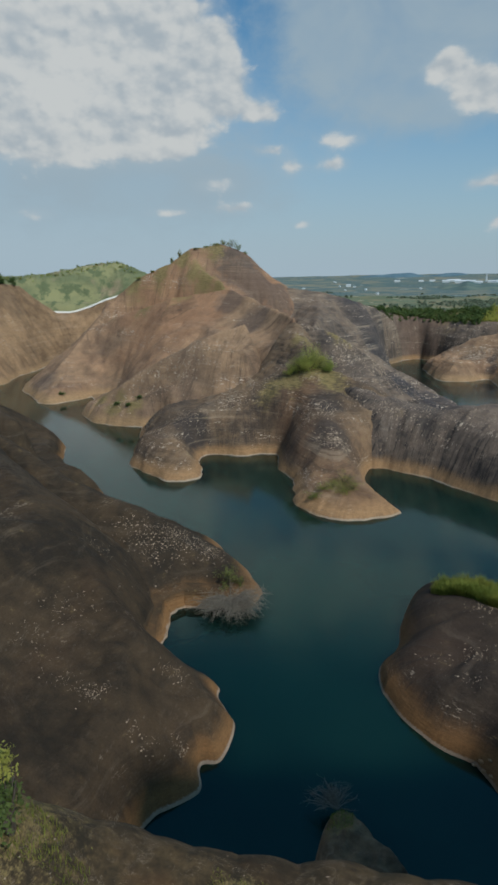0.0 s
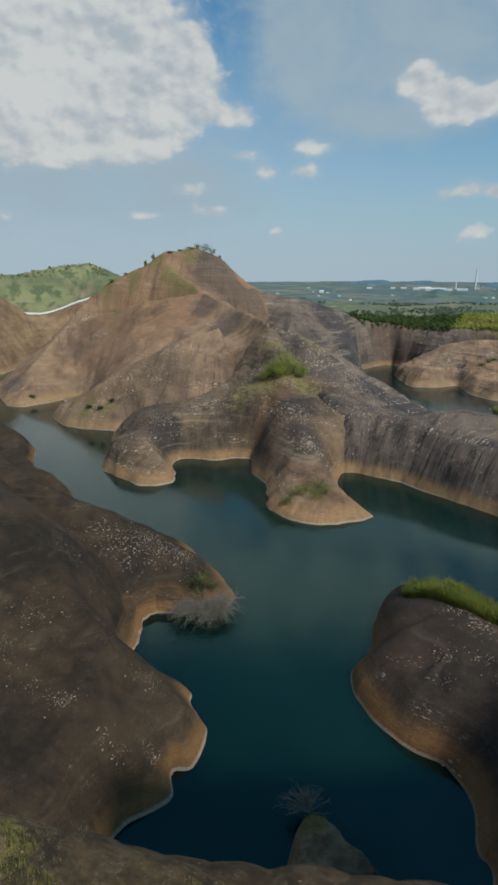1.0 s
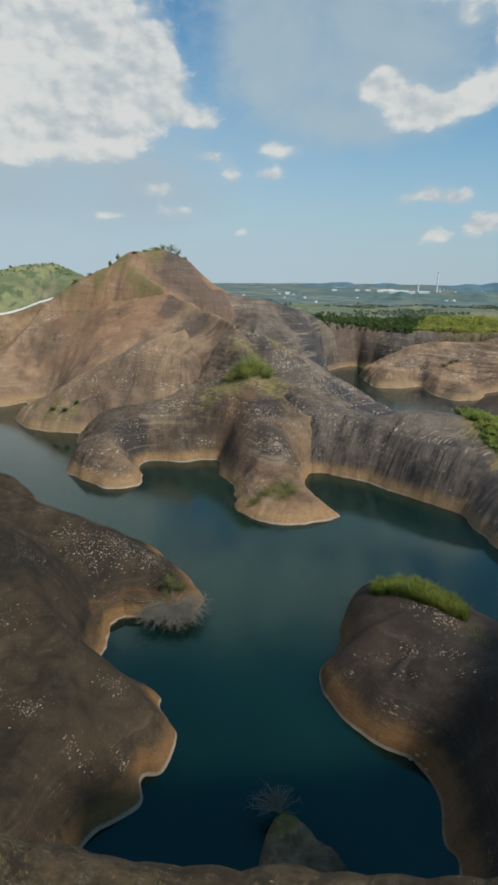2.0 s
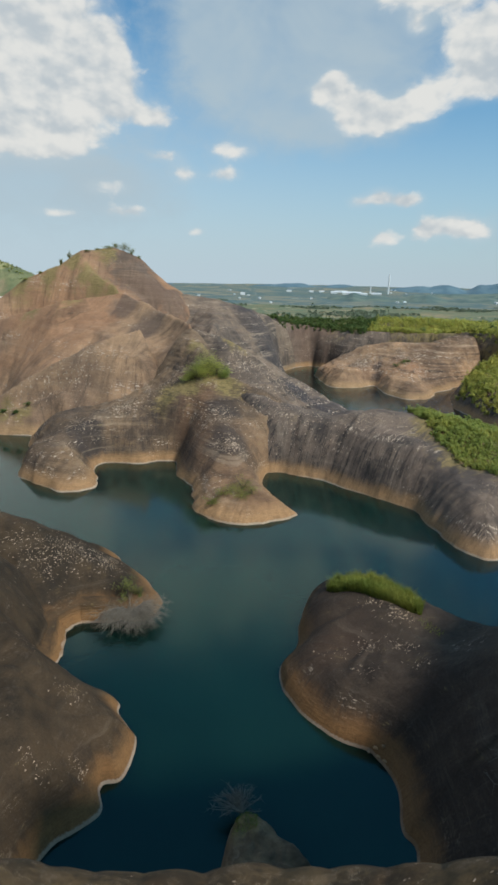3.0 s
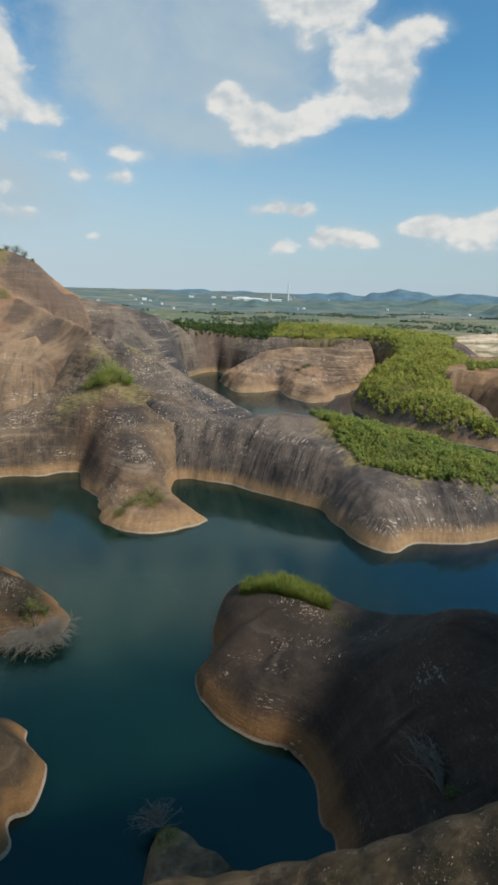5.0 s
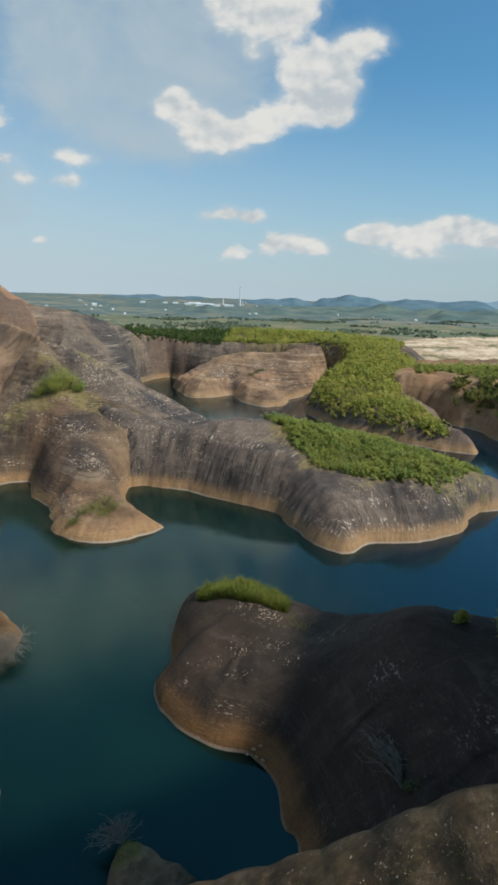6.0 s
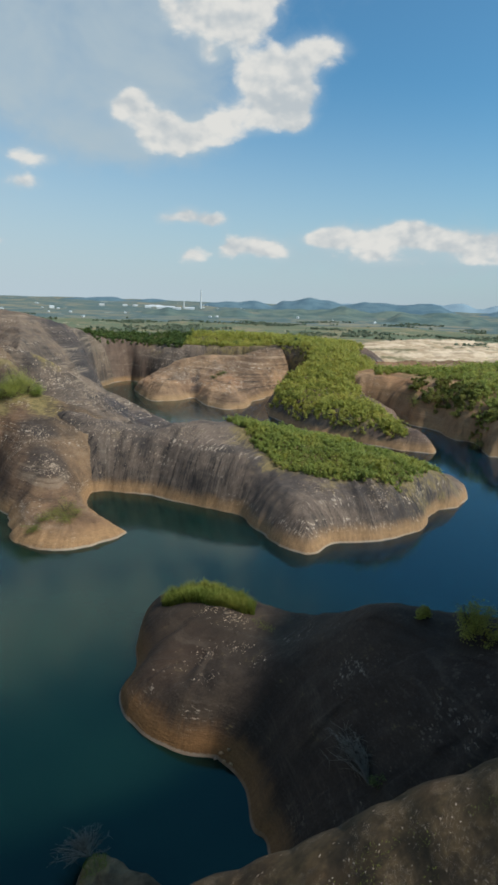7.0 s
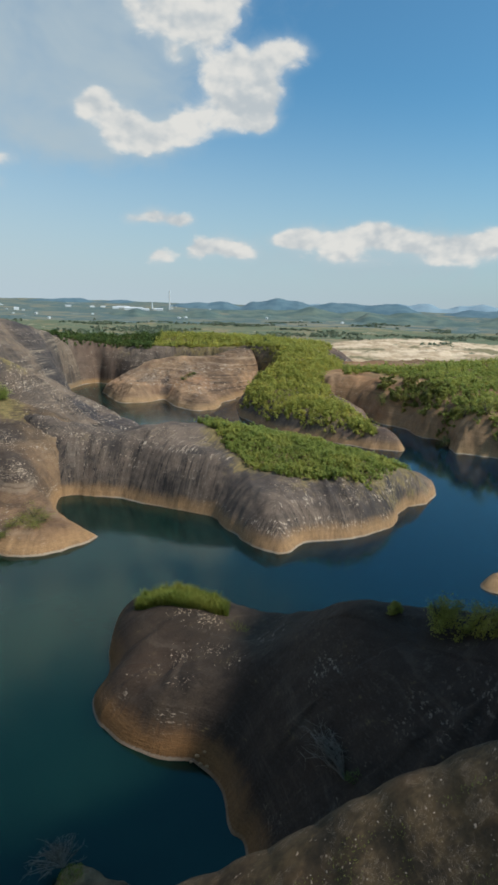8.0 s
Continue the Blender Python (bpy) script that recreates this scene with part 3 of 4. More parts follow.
tree_ridge = Hill(
    [(-12, 174), (-4, 173), (7, 168), (14, 162), (26, 152), (32, 146), (35, 136), (37, 127), (41, 121), (45, 119), (50, 122), (56, 124), (65, 124), (73, 126),
     (81, 130), (89, 139), (95, 143), (101, 144), (109, 151), (113, 159), (113, 166), (105, 180), (90, 195), (75, 205), (55, 215), (30, 215), (10, 210), (-10, 205), (-25, 195)],
    [[(-30, 194, 25), (-19, 193, 23.5), (-13, 192, 21.5), (-6, 190, 19.5), (1, 187, 18), (9, 183, 17.5), (27, 179, 20.5), (43, 176, 19.5), (57, 169, 16), (66, 155, 15), (77, 144, 15), (88, 147, 13), (98, 153, 9), (106, 159, 4)], [(27, 170, 17), (43, 155, 13.5), (53, 146, 12.5), (66, 142, 12.5), (78, 141, 13)], [(50, 148, 13), (47, 139, 10.5)]],
    power=2.5, step=0.45, rough=1.1, flute=1.1, jitter=1.3, seed=23, ledges=0.3, soften=3.0, green=[(45, 172, 12), (51, 157, 13), (62, 149, 14), (76, 145, 14), (92, 156, 14), (60, 175, 18)])
tree_ridge.build("rock_ridge", ROCK_RIDGE, "grey fluted sandstone ridge with trees on its crest", foot=3.4)

# dark spots paint the shadow in the cleft between the lobes
mound = Hill([(9, 372), (17, 336), (32, 334), (44, 342), (46, 325), (54, 307), (63, 304), (72, 311), (77, 326), (84, 334), (98, 352), (112, 372), (120, 396), (60, 408), (25, 398), (12, 386)],
             [[(18, 368, 8), (28, 372, 14.5), (38, 376, 19.5), (52, 379, 23), (72, 379, 22.5), (88, 378, 25), (98, 382, 28), (112, 390, 28.5)], [(66, 378, 22.5), (62, 350, 14), (61, 325, 7)],
              [(34, 374, 17.5), (30, 355, 9)], [(90, 378, 25.5), (80, 350, 12), (75, 332, 5)]],
             power=1.9, step=0.6, rough=1.7, flute=0.7, jitter=1.6, seed=31, ledges=1.2, tall=2.8, stain_shade=[(46, 346, 5), (47, 355, 4)])
mound.build("rock_mound", ROCK_MOUND, "rounded layered sandstone mound behind a lagoon", foot=3.4)

plateau = Hill(
    [(-60, 345), (-28, 375), (-10, 405), (6, 418), (20, 408), (34, 398), (70, 404), (106, 396), (122, 378), (116, 352), (98, 334), (84, 315), (78, 285), (84, 255), (98, 232), (112, 215), (125, 203), (130, 205),
     (135, 218), (134, 239), (145, 264), (142, 290), (170, 330), (230, 440), (190, 560), (60, 560), (-80, 500)],
    [[(-24, 384, 37), (-11, 424, 31), (24, 427, 27), (48, 414, 27), (96, 402, 28), (114, 402, 29), (134, 390, 30), (131, 352, 25), (117, 321, 20), (108, 290, 15), (106, 262, 12.5), (112, 240, 11), (120, 220, 6.5)],
     [(0, 470, 30), (100, 460, 32), (180, 470, 26)]],
    power=3.4, step=1.1, rough=1.2, flute=1.6, jitter=2.0, seed=41, green=[(110, 235, 12), (104, 262, 15), (108, 295, 18), (118, 330, 20), (125, 370, 26), (90, 425, 36), (40, 440, 30), (150, 430, 40)])
plateau.build("wooded_plateau", ROCK_RIDGE, "dark sandstone plateau with cliffs and young trees", foot=3.4)

bank = Hill(
    [(145, 264), (151, 249), (153, 235), (151, 224), (157, 217), (149, 198), (156, 192), (162, 185), (175, 165), (210, 140), (330, 150), (380, 300), (300, 430), (180, 430), (132, 345), (128, 302), (143, 286)],
    [[(138, 308, 19), (148, 304, 20), (163, 300, 20.5), (177, 280, 20), (195, 275, 24), (192, 240, 23), (174, 208, 18), (190, 185, 18)], [(195, 275, 24), (242, 293, 26), (300, 300, 28)], [(200, 350, 18), (300, 380, 18)]],
    power=4.2, step=1.0, rough=1.4, flute=1.8, jitter=2.4, seed=53, green=[(185, 300, 30), (195, 250, 22), (190, 200, 22), (230, 260, 50)])
bank.build("wooded_bank", ROCK_TAN, "tan sandstone bank with dense young trees", foot=3.4)

far_left = Hill([(-229, 268), (-239, 297), (-243, 323), (-251, 363), (-240, 385), (-215, 405), (-190, 418), (-210, 475), (-340, 490), (-430, 350), (-380, 240), (-260, 215), (-235, 240)],
                [[(-345, 330, 60), (-284, 349, 57.3), (-281, 364, 55), (-277, 376, 44), (-276, 397, 34), (-268, 403, 32.5), (-252.5, 413, 36.5), (-236.6, 422, 43.5), (-222, 430, 47)], [(-284, 349, 57.3), (-290, 280, 56)]],
                power=1.5, step=1.2, rough=1.2, flute=1.6, jitter=1.6, seed=61)
far_left.build("tan_rock_hill", ROCK_TAN, "tan layered sandstone hill beside the lake")

green_hill = Hill([(-470, 380), (-330, 400), (-250, 420), (-190, 470), (-200, 600), (-330, 660), (-520, 600)],
                  [[(-400, 440, 60), (-335, 450, 62), (-306, 475, 68), (-271, 495, 73), (-240, 485, 64), (-225, 480, 52)], [(-300, 430, 40), (-250, 440, 40)]],
                  power=1.8, step=2.2, rough=2.2, flute=1.5, jitter=4.0, seed=71, green=[(-330, 460, 90), (-290, 440, 50)])
green_hill.build("green_hill", meadow_mat, "grassy green sandstone hill in the distance")

near_lobe = Hill(
    [(-26, 34), (-26, 41), (-25, 44), (-22, 47), (-21, 49), (-22, 52), (-20, 53.5), (-20, 59), (-21, 61), (-24, 64), (-25, 66), (-30, 68), (-38, 72), (-39, 75), (-41, 82),
     (-50, 95), (-75, 105), (-120, 120), (-170, 100), (-180, 50), (-120, 5), (-60, 10), (-36, 22)],
    [[(-27, 58, 5.5), (-33, 60, 9), (-48, 69, 15.5), (-58, 73, 20), (-73, 84, 23.5), (-98, 105, 26), (-140, 90, 40)], [(-34, 40, 10), (-33, 50, 10), (-36, 58, 10.5)], [(-58, 73, 20.5), (-80, 50, 30), (-130, 50, 42)],
     [(-34, 40, 10), (-50, 35, 18), (-80, 50, 30)]],
    power=1.7, step=0.34, rough=0.7, flute=0.5, jitter=0.8, seed=81, ledges=0.25, focus=((-82, -16), (30, 108)))
far_lobe = Hill(
    [(-40, 84), (-39, 86), (-36, 86.5), (-27, 87), (-25, 92), (-26, 95), (-31, 102), (-37, 107), (-42, 112), (-55, 113), (-70, 114), (-100, 125), (-120, 120), (-100, 90), (-60, 78), (-44, 76), (-40.5, 79)],
    [[(-30, 92, 3.2), (-36, 94.5, 5.4), (-44, 95, 9.2), (-53, 96, 13.0), (-63, 98, 15.2), (-72, 100, 17.2), (-98, 108, 25)]],
    power=1.6, step=0.3, rough=0.8, flute=0.6, jitter=0.7, seed=83, ledges=0.5)
back_lobe = Hill(
    [(-80, 128), (-98, 138), (-108, 146), (-113, 158), (-122, 172), (-135, 182), (-160, 190), (-220, 190), (-240, 120), (-180, 90), (-100, 105)],
    [[(-92, 125, 10), (-99, 135, 9.5), (-110, 142, 9.5), (-118, 155, 6)], [(-99, 118, 25), (-130, 130, 30), (-180, 130, 38)]],
    power=2.2, step=0.75, rough=0.8, flute=0.8, jitter=0.9, seed=85)
hill = thing("rock_headland", "smooth brown sandstone headland sloping into dark water", "rock hill")
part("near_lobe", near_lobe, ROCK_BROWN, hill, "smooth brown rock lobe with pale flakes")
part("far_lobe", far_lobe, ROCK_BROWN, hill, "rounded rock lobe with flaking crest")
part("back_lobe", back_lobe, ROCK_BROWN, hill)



def strata(points, levels, thick, reach, mat, parent, rng):
    """Broken flat beds, stepped back one above the other along a shore."""
    line = [np.array(p) for p in dense_line([(a, b, 0) for a, b in points], 0.35)]
    way = np.gradient(np.array(line)[:, :2], axis=0)
    way = way / np.linalg.norm(way, axis=1)[:, None]
    normal = np.stack([way[:, 1], -way[:, 0]], 1)
    run = np.arange(len(line)) * 0.35
    base = np.array(line)[:, :2]
    fade = np.clip(np.minimum(run, run[-1] - run) / 3.0, 0, 1)
    for k in range(levels):
        z0 = -0.4 + k * thick
        out = reach * (1 - k / levels) + 0.35 * fbm(run / 1.1, 0 * run + 3.1 * k, 7 + k, 4)
        out = np.where(fade > 0.02, out * fade, 0)
        edge = base + normal * out[:, None]
        back = base - normal * 2.5
        top = z0 + thick * (0.8 + 0.25 * fbm(run / 2.0, 0 * run + 9.7 * k, 17 + k, 2)) * fade
        rows = [np.column_stack([edge, 0 * run + z0]), np.column_stack([edge - normal * 0.04, top]), np.column_stack([back, top + 0.1])]
        pts = np.stack(rows, 1).reshape(-1, 3)
        i = np.arange(len(run) - 1)[:, None] * 3
        quads = np.concatenate([i + np.array([[a, a + 1, a + 4, a + 3]]) for a in range(2)])
        sheet("rock_bed", pts, quads, mat, parent)


strata([(-37.5, 71.5), (-39, 75), (-41, 82), (-40, 84.2), (-38.5, 86), (-35, 86.6), (-30, 86.9)], 8, 0.42, 1.9, ROCK_BROWN, hill, None)

outcrop = Hill(
    [(14, 40), (15, 48), (14, 50), (14, 53), (14, 57), (12, 61), (10, 62), (7, 63), (3, 66), (0, 70), (-1, 72), (-1, 77), (1, 82), (2, 93), (5, 101), (11, 105), (18, 103), (25, 97), (28, 92),
     (38, 84), (50, 76), (62, 68), (80, 60), (95, 40), (60, 10), (35, 10), (20, 25)],
    [[(6, 92, 5.2), (11, 87.5, 8.2), (17, 83.5, 8.8), (21, 79, 7.6), (24, 75.5, 7.4), (29, 70, 12.5), (35, 64, 19.2), (40, 59, 18.2), (44, 54, 17.6), (50, 47, 22), (62, 38, 30)], [(17, 83, 8.4), (10, 75, 6)]],
    power=3.0, soften=1.6, step=0.32, rough=0.7, flute=0.6, jitter=0.7, ledges=0.2, seed=91, focus=((-6, 60), (38, 108)))
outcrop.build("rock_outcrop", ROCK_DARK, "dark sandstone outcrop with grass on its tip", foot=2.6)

ledge = Hill([(-30, -5), (-26, 10), (-18, 17), (-8, 20), (4, 20), (12, 18.5), (17, 16.5), (24, 18), (38, 28), (47, 38), (56, 53), (66, 68), (78, 76), (100, 66), (118, 40), (120, -20), (70, -90), (0, -110), (-60, -80), (-45, -30)],
             [[(-18, 7, 46.5), (-11.5, 9.5, 44.8), (-8, 10.5, 42.6), (-5, 11, 41.8), (-1, 12, 41.5), (2, 11.5, 42.6), (5, 10.7, 44.8), (8, 10, 47.1), (11, 8.8, 49.5), (16, 4, 53)],
              [(16, 4, 53), (24, 2, 68), (32, 5, 93), (46, 20, 75), (54.5, 31, 63), (64.5, 48, 69), (72, 60, 66)], [(-18, -15, 47), (0, -20, 48), (24, 2, 68)], [(-20, -60, 55), (42, -30, 75)]],
             power=2.6, step=0.11, rough=0.16, flute=0.0, jitter=0.4, lumps=0.12, ledges=0.0, seed=101, focus=((-15, 15), (3, 20)), green=[(-13, 10.5, 4.0), (-4, 11.5, 0.9), (-8, 8, 1.5)])
ledge.build("foreground_rock", ROCK_LEDGE, "mossy brown sandstone ledge high above the water")

stump = Hill([(-6, 42), (-6, 48), (-4.5, 50.5), (-2, 50), (1, 47), (4, 44), (4, 40), (0, 38), (-4, 39)], [[(-4, 47.5, 2.2), (-2.5, 46, 2.9), (0, 43, 3.1)], [(-3, 44, 2.9), (1, 44.5, 2.8)]],
             power=3.0, step=0.18, rough=0.9, flute=0.3, jitter=0.7, lumps=0.5, seed=111, green=[(-4, 47.5, 2.4)])
stump.build("small_rock", ROCK_WET, "small wet rock standing in dark water")

islet = Hill([(82, 94), (84, 90), (92, 88), (100, 92), (98, 99), (89, 98)], [[(87, 93.5, 2.5), (94, 94, 3)]], power=2.0, step=0.4, rough=0.4, flute=0.3, jitter=0.4, seed=121)
islet.build("islet", ROCK_TAN, "low tan rock islet in blue water")

# ---- water, ground, far mountains ----
ring = np.linspace(0, 2 * np.pi, 97)[:-1]
spots = [(0, 0, 0)] + [(r * math.sin(t), r * math.cos(t), 0.0) for r in (200, 520) for t in ring]
me = bpy.data.meshes.new("water")
me.from_pydata(spots, [], [(0, 1 + (i + 1) % 96, 1 + i) for i in range(96)] + [(1 + i, 1 + (i + 1) % 96, 97 + (i + 1) % 96, 97 + i) for i in range(96)])
me.materials.append(water_mat)
tagged(new("water", me), "calm dark teal lake water with faint ripples", "water", kind="structure")


def land(x, y):
    r = np.hypot(x, y)
    far = np.clip((r - 430) / 120, 0, 1)
    far = far * far * (3 - 2 * far)
    return -8 + far * (14 + 7 * fbm(x / 220, y / 220, 5, 5) + np.clip((r - 2600) / 2300, 0, 1) * 34 + 12 * np.clip((r - 1200) / 2000, 0, 1) * fbm(x / 500, y / 500, 15, 4))


def ring_sheet(name, radii, mat, label):
    turn = np.linspace(0, 2 * np.pi, 541)[:-1]
    rr, tt = np.meshgrid(radii, turn, indexing="ij")
    gx, gy = rr * np.sin(tt), rr * np.cos(tt)
    index = np.arange(rr.size).reshape(rr.shape)
    quads = np.stack([index[:-1], np.roll(index[:-1], -1, 1), np.roll(index[1:], -1, 1), index[1:]], -1).reshape(-1, 4)[:, ::-1]
    tagged(sheet(name, np.stack([gx, gy, land(gx, gy)], -1).reshape(-1, 3), quads, mat), label, "ground", kind="structure")


ring_sheet("ground", np.concatenate([[1, 120, 300], np.geomspace(400, 1400, 90)]), ground_mat, "olive green farmland with bare earth patches")
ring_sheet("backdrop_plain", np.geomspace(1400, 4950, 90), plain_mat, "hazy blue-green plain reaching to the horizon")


def mountains(name, distance, start, end, high, seed, mat):
    t = np.radians(np.linspace(start, end, 400))
    rows = []
    for k in range(13):
        s = k / 12
        d = distance + 700 * s - 350
        profile = np.sin(np.pi * s) ** 0.8
        ridge = np.clip(0.6 + 0.6 * fbm(t * 16, 0 * t + 1.5, seed, 3, 0.4), 0.15, 1)
        fade = np.clip((t - t[0]) / 0.12, 0, 1) * np.clip((t[-1] - t) / 0.1, 0, 1)
        z = -15 + (high + 35) * profile * ridge * fade * (1 + 0.12 * fbm(t * 40, 0 * t + 3 * s, seed + 3, 3))
        rows.append(np.stack([d * np.sin(t), d * np.cos(t), z], 1))
    idx = np.arange(13 * 400).reshape(13, 400)
    q = np.stack([idx[:-1, :-1], idx[:-1, 1:], idx[1:, 1:], idx[1:, :-1]], -1).reshape(-1, 4)
    tagged(sheet(name, np.concatenate(rows), q, mat), "blue hazy wooded mountains on the horizon", "mountains", kind="structure")


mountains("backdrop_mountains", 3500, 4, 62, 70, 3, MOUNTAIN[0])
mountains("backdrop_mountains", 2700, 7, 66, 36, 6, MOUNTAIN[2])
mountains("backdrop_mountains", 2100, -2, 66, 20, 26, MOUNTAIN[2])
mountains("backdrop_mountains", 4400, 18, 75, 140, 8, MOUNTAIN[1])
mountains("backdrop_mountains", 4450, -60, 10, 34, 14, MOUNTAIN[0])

# ---- trees and shrubs ----

def ground_at(x, y, hills):
    return np.max([h.height(x, y)[0] for h in hills], 0)


def crown_cards(rng, count, clumps, size, leafsize):
    """Small leaf sprays gathered in clumps: corners of quads."""
    mid = np.array([0, 0, size[2] * 0.95])
    cx = rng.normal(0, 0.38, (clumps, 3)) * size + mid
    c = cx[rng.integers(0, clumps, count)] + rng.normal(0, 0.2, (count, 3)) * size
    out = (c - mid) / size * 0.7 + rng.normal(0, 0.5, (count, 3)) + np.array([0, 0, 0.9])
    out /= np.linalg.norm(out, axis=1)[:, None]
    u = np.cross(out, rng.normal(0, 1, (count, 3)))
    u /= np.linalg.norm(u, axis=1)[:, None]
    v = np.cross(out, u)
    s = leafsize * rng.uniform(0.6, 1.3, (count, 1))
    return np.stack([c - u * s, c - v * s * 0.5, c + u * s, c + v * s * 0.5], 1)


def grove(name, xs, ys, zs, tall, mat, label, rng, leaves=84, leafsize=0.27, parent=None):
    """Many trees too many to count, as one mesh."""
    kinds = [crown_cards(rng, leaves, 7, np.array([0.42, 0.42, 0.48]), leafsize) for _ in range(8)]
    quads = []
    swells = fbm(np.asarray(xs) / (4 * tall), np.asarray(ys) / (4 * tall), 45, 3)
    for x, y, z, swell in zip(xs, ys, zs, swells):
        h = tall * rng.uniform(0.6, 1.25) * (1.0 + 0.5 * swell)
        t = rng.uniform(0, 6.28)
        turned = kinds[rng.integers(0, 8)] @ np.array([[math.cos(t), math.sin(t), 0], [-math.sin(t), math.cos(t), 0], [0, 0, 1]])
        quads.append(turned * h * np.array([1, 1, 1.05]) + np.array([x, y, z - 0.1 * h]))
    pts = np.concatenate(quads).reshape(-1, 3)
    ob = sheet(name, pts, np.arange(len(pts)).reshape(-1, 4), mat, parent)
    return tagged(ob, label, "trees", kind="stuff")


def inside(x, y, poly):
    ok = np.zeros(np.shape(x), bool)
    for (ax, ay), (bx, by) in zip(poly, poly[1:] + poly[:1]):
        if ay != by:
            ok ^= ((ay > y) != (by > y)) & (x < (bx - ax) * (y - ay) / (by - ay) + ax)
    return ok


def scatter(poly, gap, rng, wobble=2.0):
    p = np.array(poly)
    lo, hi = p.min(0), p.max(0)
    gx, gy = np.meshgrid(np.arange(lo[0], hi[0], gap), np.arange(lo[1], hi[1], gap))
    x, y = gx.ravel() + rng.uniform(-0.5, 0.5, gx.size) * gap, gy.ravel() + rng.uniform(-0.5, 0.5, gx.size) * gap
    ok = inside(x + wobble * fbm(x / 6, y / 6, 9, 2), y + wobble * fbm(x / 6, y / 6, 19, 2), poly)
    return x[ok], y[ok]


rng = np.random.default_rng(5)
x, y = scatter([(36, 190), (40, 172), (43, 156), (49, 146), (57, 141), (64, 138), (75, 134), (82, 138), (91, 147), (102, 157), (102, 166), (80, 184), (55, 192)], 1.05, rng)
grove("young_trees", x, y, ground_at(x, y, [tree_ridge]), 2.1, LEAF_RIDGE, "dense bright green young trees on the ridge", rng, 52, 0.15)
x, y = scatter([(44, 411), (70, 408), (98, 404), (112, 399), (127, 380), (121, 350), (104, 332), (88, 314), (80, 288), (85, 258), (99, 234), (113, 216), (120, 211), (123, 232), (123, 262), (130, 290), (158, 330), (212, 440), (180, 500), (60, 480)], 2.0, rng)
z = ground_at(x, y, [plateau])
keep = (y < 380) | (z > 24.0)
x, y, z = x[keep], y[keep], z[keep]
grove("young_trees", x, y, z, 3.6, LEAF, "dense green young trees covering the plateau", rng, 52, 0.15)
x, y = scatter([(-27, 380), (-10, 411), (6, 421), (20, 414), (44, 408), (60, 470), (-20, 470), (-50, 400)], 2.6, rng)
z = ground_at(x, y, [plateau, saddle])
x, y, z = x[z > 25.5], y[z > 25.5], z[z > 25.5]
grove("dark_trees", x, y, z, 3.4, LEAF_DARK, "dark green trees along the cliff top", rng, 70, 0.2)
x, y = scatter([(145, 302), (165, 306), (174, 284), (177, 262), (166, 238), (155, 210), (164, 186), (182, 166), (240, 160), (330, 240), (340, 330), (240, 345), (160, 330)], 2.5, rng)
grove("young_trees", x, y, ground_at(x, y, [bank]), 3.6, LEAF_RIDGE, "green young trees covering the far bank", rng, 50, 0.16)
x, y = scatter([(150, 262), (157, 252), (159, 236), (157, 222), (160, 206), (170, 208), (174, 236), (172, 262), (160, 282)], 2.1, rng, 4.0)
keep = fbm(x / 9, y / 9, 33, 3) > -0.22
grove("bank_trees", x[keep], y[keep], ground_at(x[keep], y[keep], [bank]), 3.6, LEAF_OLIVE, "dark green trees on the bank's slope", rng, 80, 0.17)
x, y = scatter([(-292, 338), (-281, 350), (-300, 368), (-330, 350)], 2.6, rng)
grove("shrubs", x, y, ground_at(x, y, [far_left]), 4.0, LEAF_DARK, "dark green shrubs on a rock top", rng, 36, 0.4)
x, y = scatter([(-400, 430), (-330, 440), (-270, 480), (-240, 478), (-270, 510), (-400, 480)], 3.6, rng)
grove("hill_trees", x, y, ground_at(x, y, [green_hill]), 1.6, LEAF_RIDGE, "green trees on a distant hilltop", rng, 60, 0.26)


def tube(points, radii, sides=5):
    """A bent round stick as points and faces."""
    spots, faces = [], []
    points = [Vector(p) for p in points]
    for i, (p, r) in enumerate(zip(points, radii)):
        way = (points[min(i + 1, len(points) - 1)] - points[max(i - 1, 0)]).normalized()
        u = way.orthogonal().normalized()
        v = way.cross(u)
        spots += [p + r * (math.cos(6.2832 * k / sides) * u + math.sin(6.2832 * k / sides) * v) for k in range(sides)]
    for i in range(len(points) - 1):
        for k in range(sides):
            a, b = i * sides + k, i * sides + (k + 1) % sides
            faces.append((a, b, b + sides, a + sides))
    return [tuple(p) for p in spots], faces


def sticks(name, rows, mat, parent, label=""):
    """Several sticks as one mesh part."""
    spots, faces = [], []
    for points, radii, sides in rows:
        s, f = tube(points, radii, sides)
        faces += [tuple(i + len(spots) for i in q) for q in f]
        spots += s
    ob = sheet(name, np.array(spots), np.array(faces), mat, parent)
    return tagged(ob, label) if label else ob


